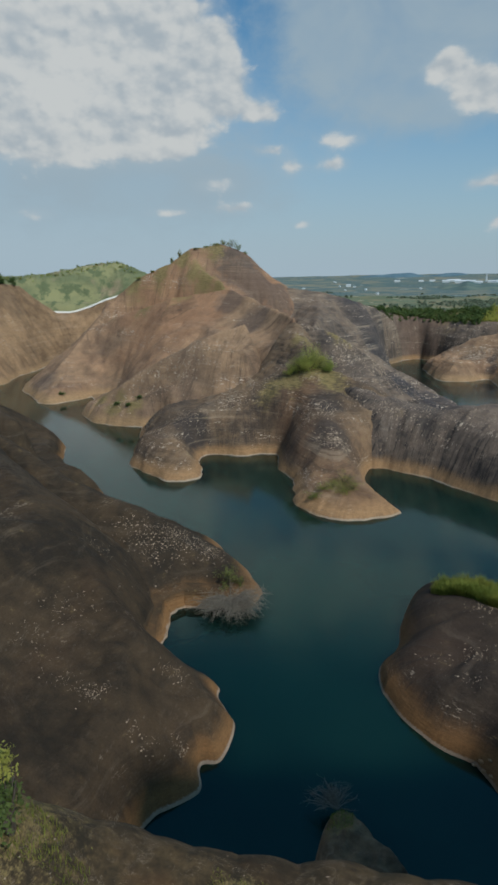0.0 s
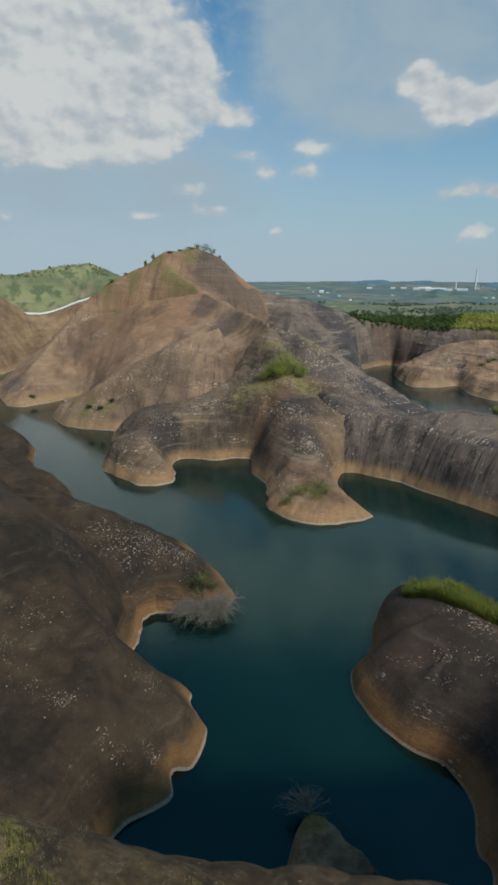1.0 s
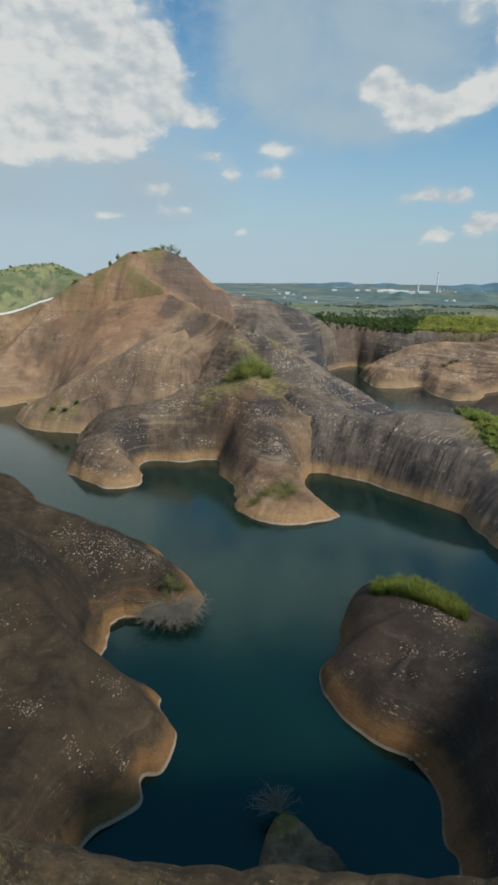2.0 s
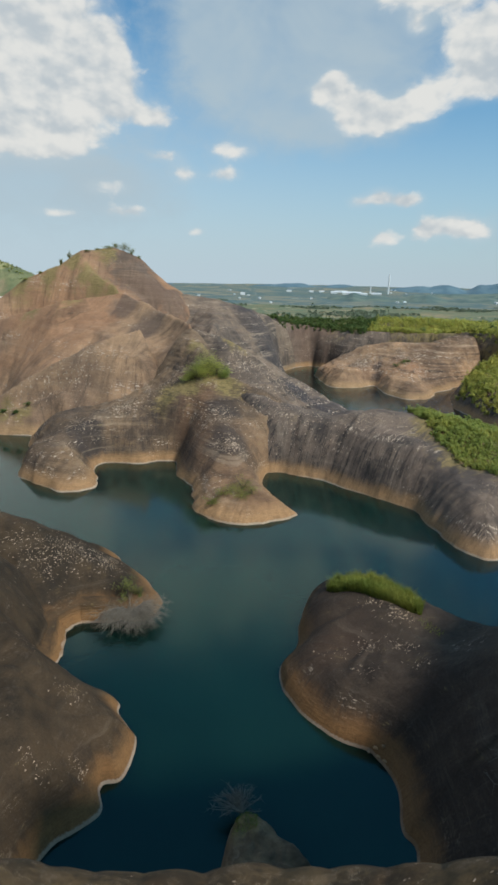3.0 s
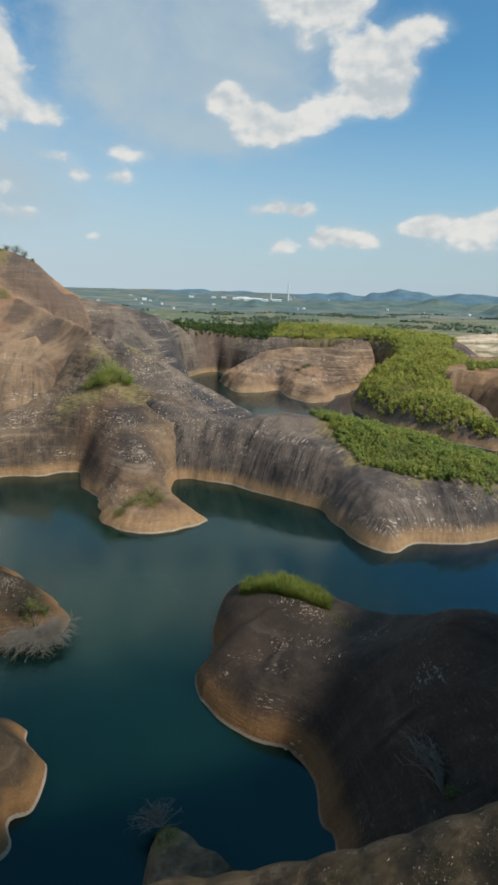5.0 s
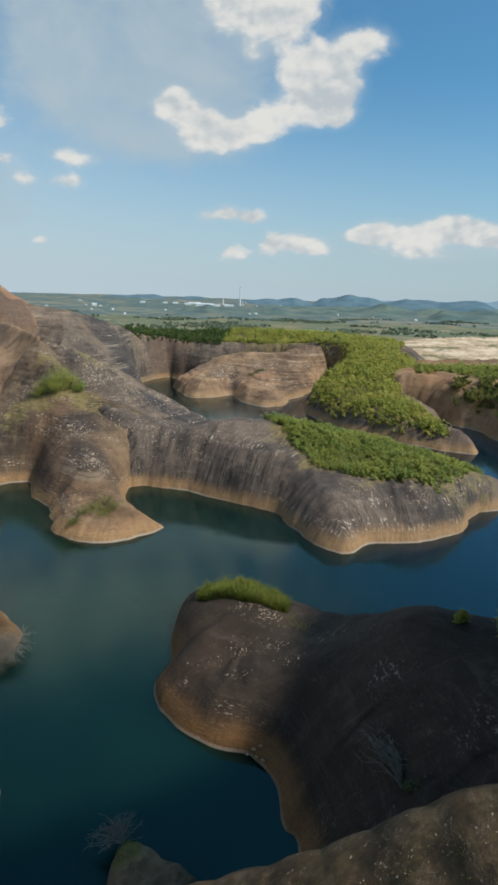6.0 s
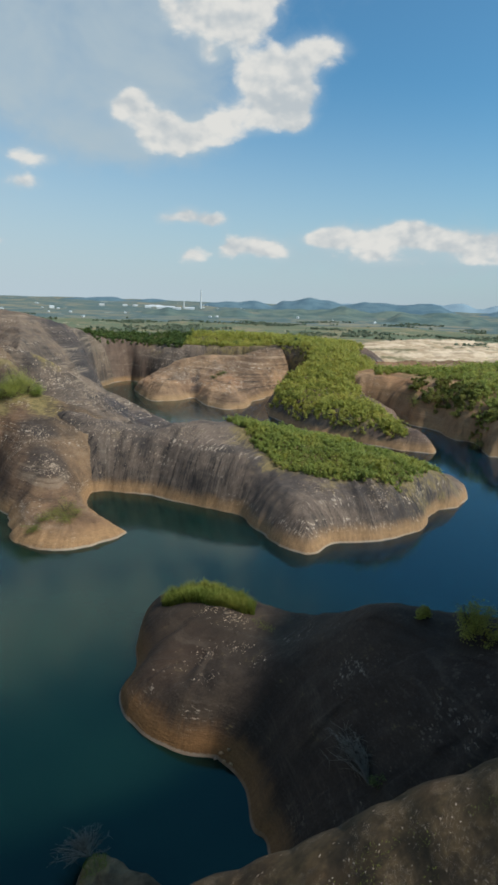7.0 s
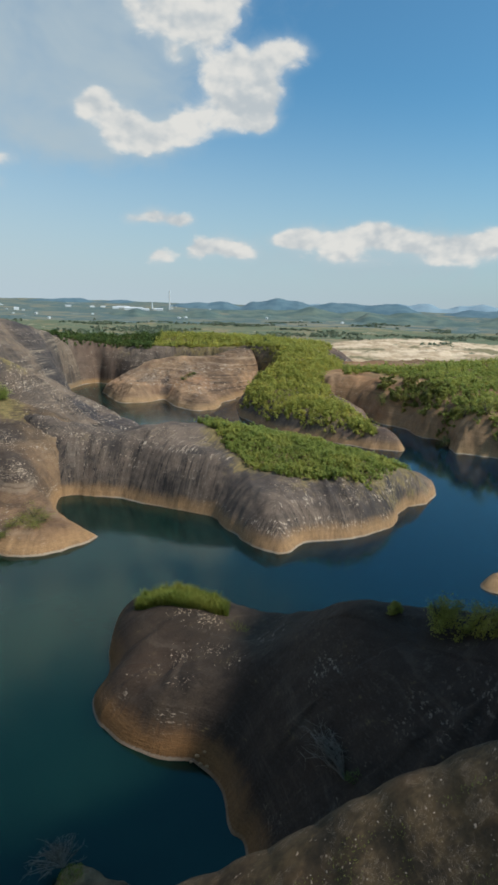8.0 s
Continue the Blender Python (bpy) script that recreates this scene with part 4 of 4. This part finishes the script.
def shrub(place, width, high, mat, label, rng, leaves=420, leafsize=0.16, name="shrub", group="", clumps=14, lift=0.0):
    """A bush or small tree: bent stems and a crown of many leaf sprays."""
    base = tagged(new(name), label, "shrub", group)
    base.location = place
    stems = []
    for k in range(5):
        t = rng.uniform(0, 6.28)
        d = Vector((math.cos(t), math.sin(t), 0)) * width * 0.3
        stems.append(([(0, 0, -0.3), d * 0.35 + Vector((0, 0, high * 0.35)), d + Vector((0, 0, lift + high * rng.uniform(0.6, 0.85)))], [0.035 * high, 0.022 * high, 0.008 * high], 5))
    sticks("stem", stems, bark_mat, base)
    quads = crown_cards(rng, leaves, clumps, np.array([width * 0.5, width * 0.5, high * 0.52]), leafsize)
    pts = quads.reshape(-1, 3)
    pts[:, 2] = np.maximum(pts[:, 2], 0.02) + lift
    sheet("crown", pts, np.arange(len(pts)).reshape(-1, 4), mat, base)
    return base


def on(hill, x, y, sink=0.1):
    return (x, y, float(hill.height(np.array([x]), np.array([y]))[0][0]) - sink)


# dark trees standing above the plateau's young growth
for x, y, w_, h_ in ((119, 404, 5, 6.5), (128, 402, 6, 8), (132, 405, 4, 6), (84, 415, 6, 5), (60, 418, 7, 5)):
    shrub(on(plateau, x, y), w_, h_, LEAF_DARK, "dark green tree above the young growth", rng, 500, 0.3, name="tree", group="dark trees of the plateau")
# trees on the tan hill's top
for x, y, w_, h_ in ((-284, 347, 9, 8), (-290, 340, 10, 9), (-281, 357, 7, 6), (-296, 334, 9, 9)):
    shrub(on(far_left, x, y), w_, h_, LEAF_DARK, "dark green tree on the tan hilltop", rng, 700, 0.5, name="tree", group="trees on the tan hill")
# shrubs of the summit, the spur and the headland
for x, y, w_, h_ in ((-124, 322, 4, 1.0), (-119, 326, 5, 1.2), (-114, 329, 6, 1.8), (-110, 331, 7, 4.0), (-106, 332, 7, 5.6), (-102, 334, 6.5, 4.2), (-98, 335, 4, 1.2), (-137, 316, 2.6, 3.4), (-133, 318, 2.6, 4.2), (-148, 314, 5, 1.2), (-157, 312, 6, 1.4)):
    shrub(on(peak, x, y, 0.5), w_, h_, LEAF_OLIVE, "olive green shrub on the rocky summit", rng, 700, 0.2, group="summit shrubs")
for x, y, w_, h_ in ((-34.3, 199.5, 9.5, 9.0), (-37.5, 198, 7.5, 6.5), (-31.0, 198.5, 7.5, 6.5), (-40.5, 197, 6, 4.2), (-28.0, 198, 6, 4.2), (-34.5, 196.5, 9, 5.0)):
    shrub(on(spur, x, y, 0.6), w_, h_, LEAF_RIDGE, "olive green bush on the rock spur", rng, 2600, 0.17, group="bushes on the spur", clumps=40)
for x, y, w_, h_ in ((57, 346, 5, 4), (61, 349, 6, 3.5), (65, 352, 4, 2.5)):
    shrub(on(mound, x, y, 0.5), w_, h_, LEAF_DARK, "dark green bush in a cleft of the mound", rng, 500, 0.2, group="bushes on the mound")
for x, y, w_, h_ in ((-15, 145.5, 7.0, 4.4), (-12.5, 143, 6.4, 3.2), (-17.5, 142.5, 6.6, 3.0), (-20, 139.5, 6.0, 2.2), (-14.5, 139.5, 6.4, 2.2), (-22, 137, 5.0, 1.7)):
    shrub(on(spur, x, y), w_, h_, LEAF_OLIVE, "low olive bush near the rock point", rng, 1000, 0.12, group="bushes at the point")
for x, y, w_, h_ in ((-119, 208, 4, 1.8), (-113, 207, 3.4, 1.6), (-109, 210, 3, 1.6), (-168, 240, 3.5, 2.0)):
    shrub(on(cape if x > -150 else shoulder, x, y), w_, h_, LEAF_DARK, "small green bush on the rock cape", rng, 220, 0.3, group="bushes on the cape")
shrub(on(far_lobe, -30.6, 89.8), 4.6, 5.0, LEAF_OLIVE, "green bush on the headland above dead branches", rng, 800, 0.13)
shrub(on(far_lobe, -28.4, 90.6), 2.4, 2.4, LEAF_OLIVE, "small yellow-green bush on the headland", rng, 260, 0.14)
for x, y, w_, h_ in ((43.6, 56.4, 4.0, 5.2), (45.2, 55.0, 4.4, 4.4), (47.0, 53.4, 4.6, 4.2), (48.9, 51.9, 4.6, 4.0), (51, 50, 4.6, 4.0), (39.6, 60.9, 2.0, 1.6)):
    shrub(on(outcrop, x, y), w_, h_, LEAF, "yellow-green bush on the outcrop's crest", rng, 1300, 0.17, group="bushes on the crest")
for x, y, w_, h_ in ((150, 262, 9, 7), (155, 256, 8, 6), (160, 250, 9, 6), (156, 232, 8, 5), (153, 208, 9, 7), (158, 205, 9, 7), (164, 198, 10, 8)):
    shrub(on(bank, x, y), w_, h_, LEAF_OLIVE, "dense green tree clump at the bank's foot", rng, 1100, 0.22, group="tree clumps of the bank")
shrub(on(ledge, -10.6, 10.2), 1.1, 1.2, LEAF, "thin shrub with a yellow-green crown at the ledge's edge", rng, 420, 0.06, lift=2.1)
shrub(on(ledge, -10.6, 10.1), 1.7, 2.7, LEAF_DARK, "dark green bush at the ledge's edge", rng, 500, 0.08)


def blades(name, xs, ys, zs, tall, mat, label, rng, width=0.035, category="grass"):
    """Bent grass blades as one mesh."""
    k = len(xs)
    t = rng.uniform(0, 6.28, k)
    side_ = np.stack([np.cos(t), np.sin(t), 0 * t], 1)
    lean = np.stack([np.cos(t + 1.4), np.sin(t + 1.4), 0 * t], 1) * rng.uniform(0.1, 0.6, (k, 1))
    h = (tall * rng.uniform(0.55, 1.2, k))[:, None]
    base = np.stack([xs, ys, zs - 0.05], 1)
    up = np.array([[0, 0, 1.0]])
    w1 = width * rng.uniform(0.6, 1.3, (k, 1))
    rows = [base - side_ * w1, base + side_ * w1, base + (up * 0.6 + lean * 0.35) * h + side_ * w1 * 0.8, base + (up * 0.6 + lean * 0.35) * h - side_ * w1 * 0.8,
            base + (up * 0.95 + lean) * h + side_ * w1 * 0.15, base + (up * 0.95 + lean) * h - side_ * w1 * 0.15]
    pts = np.stack(rows, 1).reshape(-1, 3)
    i = np.arange(k)[:, None] * 6
    quads = np.concatenate([i + np.array([[0, 1, 2, 3]]), i + np.array([[3, 2, 4, 5]])])
    return tagged(sheet(name, pts, quads, mat), label, category, kind="stuff")


x, y = scatter([(5.8, 92.5), (8, 96), (14, 94.5), (18.5, 90.5), (22.0, 85), (21.5, 82.4), (19.5, 82.6), (16, 85), (11.5, 88.2), (8, 90.5)], 0.09, rng, 0.8)
blades("tall_grass", x, y, ground_at(x, y, [outcrop]), 1.9 + 0.8 * fbm(x / 1.2, y / 1.2, 51, 3), GRASS, "tall bright green grass on the outcrop's tip", rng, 0.045)
x, y = scatter([(20.5, 81.5), (22.5, 81), (24.2, 78), (23, 77), (21, 79)], 0.3, rng, 0.8)
blades("dry_grass", x, y, ground_at(x, y, [outcrop]), 0.5, GRASS, "short dry grass on dark rock", rng)
x, y = scatter([(-14, 12), (-10, 11.3), (-8.2, 11.2), (-8, 9), (-11, 7), (-15, 9)], 0.07, rng, 0.6)
keep = fbm(x / 0.8, y / 0.8, 77, 3) > -0.05
blades("ledge_grass", x[keep], y[keep], ground_at(x[keep], y[keep], [ledge]), 0.22, GRASS, "patchy green grass and moss on the ledge", rng, 0.012)
x, y = scatter([(-5, 12.4), (-2.5, 12.8), (-2, 11), (-5, 10.6)], 0.08, rng, 0.4)
keep = fbm(x / 0.5, y / 0.5, 79, 3) > 0.05
blades("ledge_grass", x[keep], y[keep], ground_at(x[keep], y[keep], [ledge]), 0.14, GRASS, "dry yellowish grass tufts on the ledge", rng, 0.012)
x, y = scatter([(3, 12), (8, 10.4), (12, 8.6), (11, 6), (6, 8), (2, 10)], 0.07, rng, 0.4)
keep = fbm(x / 0.6, y / 0.6, 83, 3) > 0.22
blades("ledge_grass", x[keep], y[keep], ground_at(x[keep], y[keep], [ledge]), 0.10, GRASS, "sparse short grass on the ledge's shoulder", rng, 0.01)
x, y = scatter([(-5.5, 49), (-2.5, 49.5), (-2.5, 46.5), (-5.4, 46)], 0.2, rng, 0.6)
blades("rock_grass", x, y, ground_at(x, y, [stump]), 0.4, GRASS, "short green grass on the small rock", rng, 0.04)


def dead_bush(place, reach, count, rng, label, toward, spread=0.95):
    """Bleached drowned branches that fan out over the water."""
    base = tagged(new("dead_bush"), label, "dead bush")
    base.location = place
    main, twig = [], []
    for k in range(count):
        t = toward + rng.normal(0, spread)
        far = reach * rng.uniform(0.45, 1.0)
        lift = rng.uniform(0.15, 0.8)
        d = Vector((math.sin(t), math.cos(t), 0))
        pts = []
        for i in range(6):
            u = i / 5
            bend = Vector((rng.normal(0, 0.1), rng.normal(0, 0.1), rng.normal(0, 0.08))) * u * reach * 0.5
            pts.append(d * far * u + Vector((0, 0, 0.2 + reach * lift * (1.35 * u - 1.25 * u * u) * 0.8)) + bend)
        main.append((pts, [0.046, 0.042, 0.036, 0.030, 0.022, 0.010], 4))
        for j in (2, 3, 4):
            for _ in range(2):
                q = pts[j] + Vector((rng.normal(0, 0.45), rng.normal(0, 0.45), rng.uniform(-0.5, 0.5))) * reach * 0.22
                twig.append(([pts[j], (pts[j] + q) * 0.5 + Vector((0, 0, 0.08)), q], [0.026, 0.018, 0.008], 3))
    tagged(sticks("branch_fan", main, dead_mat, base), kind="stuff")
    tagged(sticks("twig_fringe", twig, dead_mat, base, "fine bleached grey twigs"), kind="stuff")
    return base


dead_bush((-29.4, 87.2, 0.9), 8.5, 260, rng, "bleached grey dead bush drooping over the water", math.pi, 1.25)
dead_bush((-27.4, 88.0, 0.9), 5.5, 140, rng, "bleached grey dead bush on the rock foot", math.pi)
dead_bush((-4.6, 49.2, 1.4), 4.2, 60, rng, "thin dead twigs standing in dark water", -0.6)
dead_bush((-19.0, 134.5, 0.3), 3.0, 50, rng, "thin dead twigs along the rock point", 3.4)
dead_bush((-14.5, 134.0, 0.3), 3.0, 60, rng, "thin dead twigs at the rock point", 2.8)

dead_bush((24.4, 43.4, 10.9), 8.5, 40, rng, "long bleached grey branches leaning on dark rock", -0.12, 0.22)
shrub(on(outcrop, 24.8, 42.6), 2.2, 1.6, LEAF_DARK, "dark green fern clump on shaded rock", rng, 260, 0.1)

# pale concrete path over the saddle
path_mat, n = material("pale_concrete")
place = n.add("ShaderNodeNewGeometry").outputs["Position"]
finish(n, n.mix(n.noise(place, 0.6), (0.5, 0.48, 0.44), (0.68, 0.66, 0.62)), 0.9)
line = dense_line([(-277, 396, 0), (-268, 403, 0), (-252.5, 413, 0), (-236.6, 422, 0), (-222, 430, 0)], 2.0)
px, py = np.array([p[0] for p in line]), np.array([p[1] for p in line])
pz = ground_at(px, py, [far_left])
pz = np.convolve(np.pad(pz, 3, "edge"), np.ones(7) / 7, "valid") + 0.7
rows = []
for k, (sx, sz) in enumerate(((-1.6, -1.2), (-1.6, 0.25), (1.6, 0.25), (1.6, -1.2))):
    rows.append(np.stack([px + sx * 0.5, py + sx, pz + sz], 1))
pts = np.stack(rows, 1).reshape(-1, 3)
i = np.arange(len(px) - 1)[:, None] * 4
quads = np.concatenate([i + np.array([[a, a + 1, a + 5, a + 4]]) for a in range(3)])
tagged(sheet("path", pts, quads, path_mat), "pale concrete path over a rock saddle", "path", kind="structure")

# loose stones on the ledge and boulders at the outcrop's foot
stone_mat, n = material("pale_stone")
place = n.add("ShaderNodeNewGeometry")
finish(n, n.mix(place.outputs["Random Per Island"], (0.12, 0.09, 0.055), (0.46, 0.40, 0.32)), 0.9)


def stone_shape(rng, radius):
    bm = bmesh.new()
    bmesh.ops.create_icosphere(bm, subdivisions=1, radius=1.0)
    for v in bm.verts:
        v.co *= rng.uniform(0.7, 1.15)
    spots = np.array([v.co[:] for v in bm.verts]) * np.array([1, rng.uniform(0.6, 1), rng.uniform(0.4, 0.7)]) * radius
    faces = np.array([[v.index for v in f.verts] for f in bm.faces])
    bm.free()
    return spots, faces


spots, faces = [], []
x, y = scatter([(-13, 10.5), (-6, 11.5), (0, 12.6), (5, 11.3), (10, 9.6), (12, 7), (10, 4), (4, 6), (-4, 8), (-12, 7)], 0.5, rng, 0.5)
z = ground_at(x, y, [ledge])
count = 0
for a, b, c in zip(x, y, z):
    s, f = stone_shape(rng, 0.013 * math.exp(rng.normal(0, 0.5)))
    spots.append(s + np.array([a, b, c]))
    faces.append(f + count)
    count += len(s)
tagged(sheet("loose_stones", np.concatenate(spots), np.concatenate(faces), stone_mat), "small pale loose stones on the ledge", "stones", kind="stuff")
for a, b, r in ((11.6, 60.4, 0.55), (12.3, 60.2, 0.45), (12.0, 61.1, 0.5), (12.9, 60.7, 0.35), (13.0, 59.4, 0.4), (11.2, 61.3, 0.35)):
    s, f = stone_shape(rng, r)
    ob = sheet("boulder", s, f, ROCK_LEDGE)
    ob.location = on(outcrop, a, b, -0.1)
    tagged(ob, "weathered boulder on the bleached rock foot", "boulder", "boulders at the outcrop")

# pale broken slabs lying in patches on the rock
slab_mat, n = material("pale_flake")
place = n.add("ShaderNodeNewGeometry")
finish(n, n.mix(place.outputs["Random Per Island"], (0.10, 0.075, 0.055), (0.42, 0.325, 0.245)), 0.9)


def slabs(hill, rows, label, rng, size=0.3):
    """Thin flakes, each a flat uneven five-sided slab, gathered in patches."""
    spots, faces, count = [], [], 0
    for cx, cy, reach, number in rows:
        x = cx + rng.normal(0, reach, number)
        y = cy + rng.normal(0, reach * 0.7, number)
        z = hill.height(x, y)[0]
        zx, zy = hill.height(x + 0.5, y)[0], hill.height(x, y + 0.5)[0]
        for a, b, c, sx, sy in zip(x, y, z, (zx - z) / 0.5, (zy - z) / 0.5):
            if c < 2.5:
                continue
            r = size * min(1.9, math.exp(rng.normal(0, 0.5)))
            t = np.sort(rng.uniform(0, 6.28, 5))
            px, py = r * 1.4 * np.cos(t) * rng.uniform(0.7, 1.2, 5), r * 0.7 * np.sin(t) * rng.uniform(0.7, 1.2, 5)
            k = math.atan2(sx, -sy)
            qx, qy = px * math.cos(k) - py * math.sin(k), px * math.sin(k) + py * math.cos(k)
            low = np.stack([a + qx, b + qy, c + sx * qx + sy * qy - 0.05], 1)
            top = low + np.array([0, 0, 0.05 + 0.22 * r])
            spots += [low, top]
            for j in range(5):
                faces.append((count + j, count + (j + 1) % 5, count + 5 + (j + 1) % 5, count + 5 + j))
            faces += [(count + 5, count + 6, count + 7, count + 8), (count + 5, count + 8, count + 9, count + 9)]
            count += 10
    me = bpy.data.meshes.new("rock_flakes")
    me.from_pydata([tuple(p) for p in np.concatenate(spots)], [], [f if f[2] != f[3] else f[:3] for f in faces])
    me.materials.append(slab_mat)
    return tagged(new("rock_flakes", me), label, "rock flakes", kind="stuff")


slabs(far_lobe, [(-43, 96, 3.0, 572), (-37, 97, 2.0, 286), (-47, 91, 2.6, 198), (-52, 93, 3, 132)], "pale broken rock flakes on the headland crest", rng, 0.085)
slabs(near_lobe, [(-50, 78, 2.4, 132), (-35.5, 50.5, 1.0, 132), (-28, 48, 1.0, 48), (-24, 51, 0.9, 88), (-40, 51, 1.4, 66), (-38, 66, 2.0, 88), (-46, 62, 2.5, 110), (-29, 60, 1.2, 110), (-47, 54, 2.0, 66)], "pale rock flakes scattered over brown rock", rng, 0.065)
slabs(outcrop, [(12, 75, 1.5, 80), (17, 74, 1.2, 70), (15, 85, 1.8, 150), (18.5, 69.5, 1.0, 24), (10.5, 69, 1.6, 34), (7.5, 74, 1.6, 28), (18, 81, 1.2, 90)], "pale rock flakes on the dark outcrop", rng, 0.095)
slabs(spur, [(-26, 177, 4, 416), (-20, 163, 3, 416), (-13, 190, 5, 320), (-19, 142, 3, 224)], "pale broken rock flakes on the spur", rng, 0.14)
slabs(spur, [(-75, 177, 4, 352), (-62, 190, 4, 416), (-80, 165, 3, 176), (-53, 198, 4, 320)], "pale broken rock flakes on the rock nose", rng, 0.14)
slabs(flank, [(-20, 238, 6, 416), (-5, 235, 6, 384), (-25, 228, 5, 320)], "pale broken rock flakes on the rock flank", rng, 0.17)
slabs(tree_ridge, [(20, 176, 5, 480), (35, 167, 5, 224), (2, 183, 5, 416), (-12, 186, 5, 384), (52, 137, 3, 240), (68, 133, 3, 144), (82, 136, 3, 96)], "pale broken rock flakes on the grey ridge", rng, 0.13)
slabs(cape, [(-100, 216, 6, 320), (-88, 221, 5, 224), (-115, 211, 5, 192)], "pale broken rock flakes on the cape", rng, 0.18)
slabs(mound, [(34, 356, 4, 300), (42, 362, 5, 300), (60, 352, 7, 300), (68, 362, 7, 260), (78, 345, 4, 140)], "pale broken rock flakes on the mound", rng, 0.3)
slabs(ledge, [(8, 8.5, 2.2, 300), (3, 10.5, 2.2, 160), (10, 7, 2, 220), (-4, 11, 2, 80), (-9, 9.5, 2, 60)], "tiny pale stone chips on the ledge", rng, 0.024)

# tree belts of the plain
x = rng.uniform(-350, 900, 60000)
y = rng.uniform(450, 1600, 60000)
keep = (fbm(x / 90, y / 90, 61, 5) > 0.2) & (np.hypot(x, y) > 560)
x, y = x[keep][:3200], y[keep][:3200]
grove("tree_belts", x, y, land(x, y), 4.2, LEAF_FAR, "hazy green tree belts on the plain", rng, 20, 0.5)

# ---- far plain: works, chimney, houses, quarry ----
plaster, n = material("white_cladding")
place = n.add("ShaderNodeNewGeometry").outputs["Position"]
finish(n, n.mix(n.noise(place, 0.05), (0.5, 0.53, 0.55), (0.66, 0.68, 0.69)), 0.7)
roofing, n = material("grey_roofing")
place = n.add("ShaderNodeNewGeometry").outputs["Position"]
finish(n, n.mix(n.noise(place, 0.08), (0.42, 0.46, 0.50), (0.66, 0.68, 0.70)), 0.7)


def hall(name, place, size, turn, label, category, group):
    """A building with walls and a pitched roof."""
    base = tagged(new(name), label, category, group)
    base.matrix_world = pose(*place, 0, 0, turn)
    a, b, h = size[0] / 2, size[1] / 2, size[2]
    bm = bmesh.new()
    bmesh.ops.create_cube(bm, size=1.0, matrix=Matrix.LocRotScale((0, 0, h / 2 - 1), None, (2 * a, 2 * b, h + 2)))
    me = bpy.data.meshes.new("wall")
    bm.to_mesh(me)
    bm.free()
    me.materials.append(plaster)
    new("wall", me).parent = base
    a, b, r = a * 1.03, b * 1.06, h + b * 0.35
    top = [(-a, -b, h), (a, -b, h), (a, b, h), (-a, b, h), (-a, 0, r), (a, 0, r)]
    me = bpy.data.meshes.new("roof")
    me.from_pydata(top, [], [(0, 1, 5, 4), (2, 3, 4, 5), (0, 4, 3), (1, 2, 5), (0, 3, 2, 1)])
    me.materials.append(roofing)
    new("roof", me).parent = base
    return base


def plain_at(d, heading):
    t = radians(heading)
    x, y = d * math.sin(t), d * math.cos(t)
    return x, y, float(land(np.array([x]), np.array([y]))[0])


for d, heading, size, turn in ((2750, 4.3, (64, 30, 9), -4), (2800, 2.8, (30, 20, 6), -2), (2700, 5.0, (40, 26, 12), -6), (2760, 5.5, (50, 22, 7), -8), (2850, 6.9, (46, 22, 6), -8), (2880, 3.5, (60, 20, 6), 0), (2950, 1.6, (26, 16, 5), 0), (2900, 0.6, (22, 14, 5), 2), (2950, -1.6, (26, 16, 6), 2), (2600, -6.2, (20, 16, 9), 8)):
    hall("factory_hall", plain_at(d, heading), size, turn, "long white factory hall on the distant plain", "factory", "factory halls")
for d, heading, high in ((2900, 8.0, 92), (2950, 6.3, 34)):
    base = tagged(new("chimney"), "tall white chimney on the distant plain", "chimney")
    base.location = plain_at(d, heading)
    sticks("shaft", [([(0, 0, -2), (0, 0, high * 0.5), (0, 0, high)], [4.6, 3.6, 2.8], 12)], plaster, base)
    sticks("rim", [([(0, 0, high - 1.5), (0, 0, high + 0.6)], [3.3, 3.3], 12)], roofing, base)
for k in range(36):
    d, heading = rng.uniform(1500, 3600), rng.uniform(-16, 34)
    hall("house", plain_at(d, heading), (rng.uniform(6, 11), rng.uniform(5, 7), rng.uniform(2.5, 4.5)), rng.uniform(-60, 60), "small pale house on the distant plain", "house", "houses of the plain")

quarry_mat, n = material("quarried_earth")
place = n.add("ShaderNodeNewGeometry").outputs["Position"]
mid = n.noise(place, 0.03, 5.0, 0.65, 0.4)
color = n.mix(n.span(mid, 0.4, 0.6), (0.38, 0.28, 0.18), (0.60, 0.475, 0.34))
color = n.mix(n.span(n.noise(place, 0.012, 4.0, 0.6), 0.52, 0.60), color, (0.18, 0.155, 0.085))
finish(n, color, 0.95, mid, 0.6, 2.0)
quarry = Hill([(215, 500), (270, 440), (330, 420), (430, 420), (560, 560), (640, 760), (480, 860), (330, 760), (260, 620)],
              [[(250, 520, 8), (300, 470, 9), (380, 470, 10)], [(300, 600, 9), (420, 560, 11), (500, 650, 12)], [(380, 740, 10), (500, 780, 12)]],
              power=1.6, step=3.0, rough=3.0, flute=1.5, jitter=8.0, seed=131, base=3.0)
quarry.build("quarry", quarry_mat, "terraced tan quarry ground beyond the trees", "quarry")
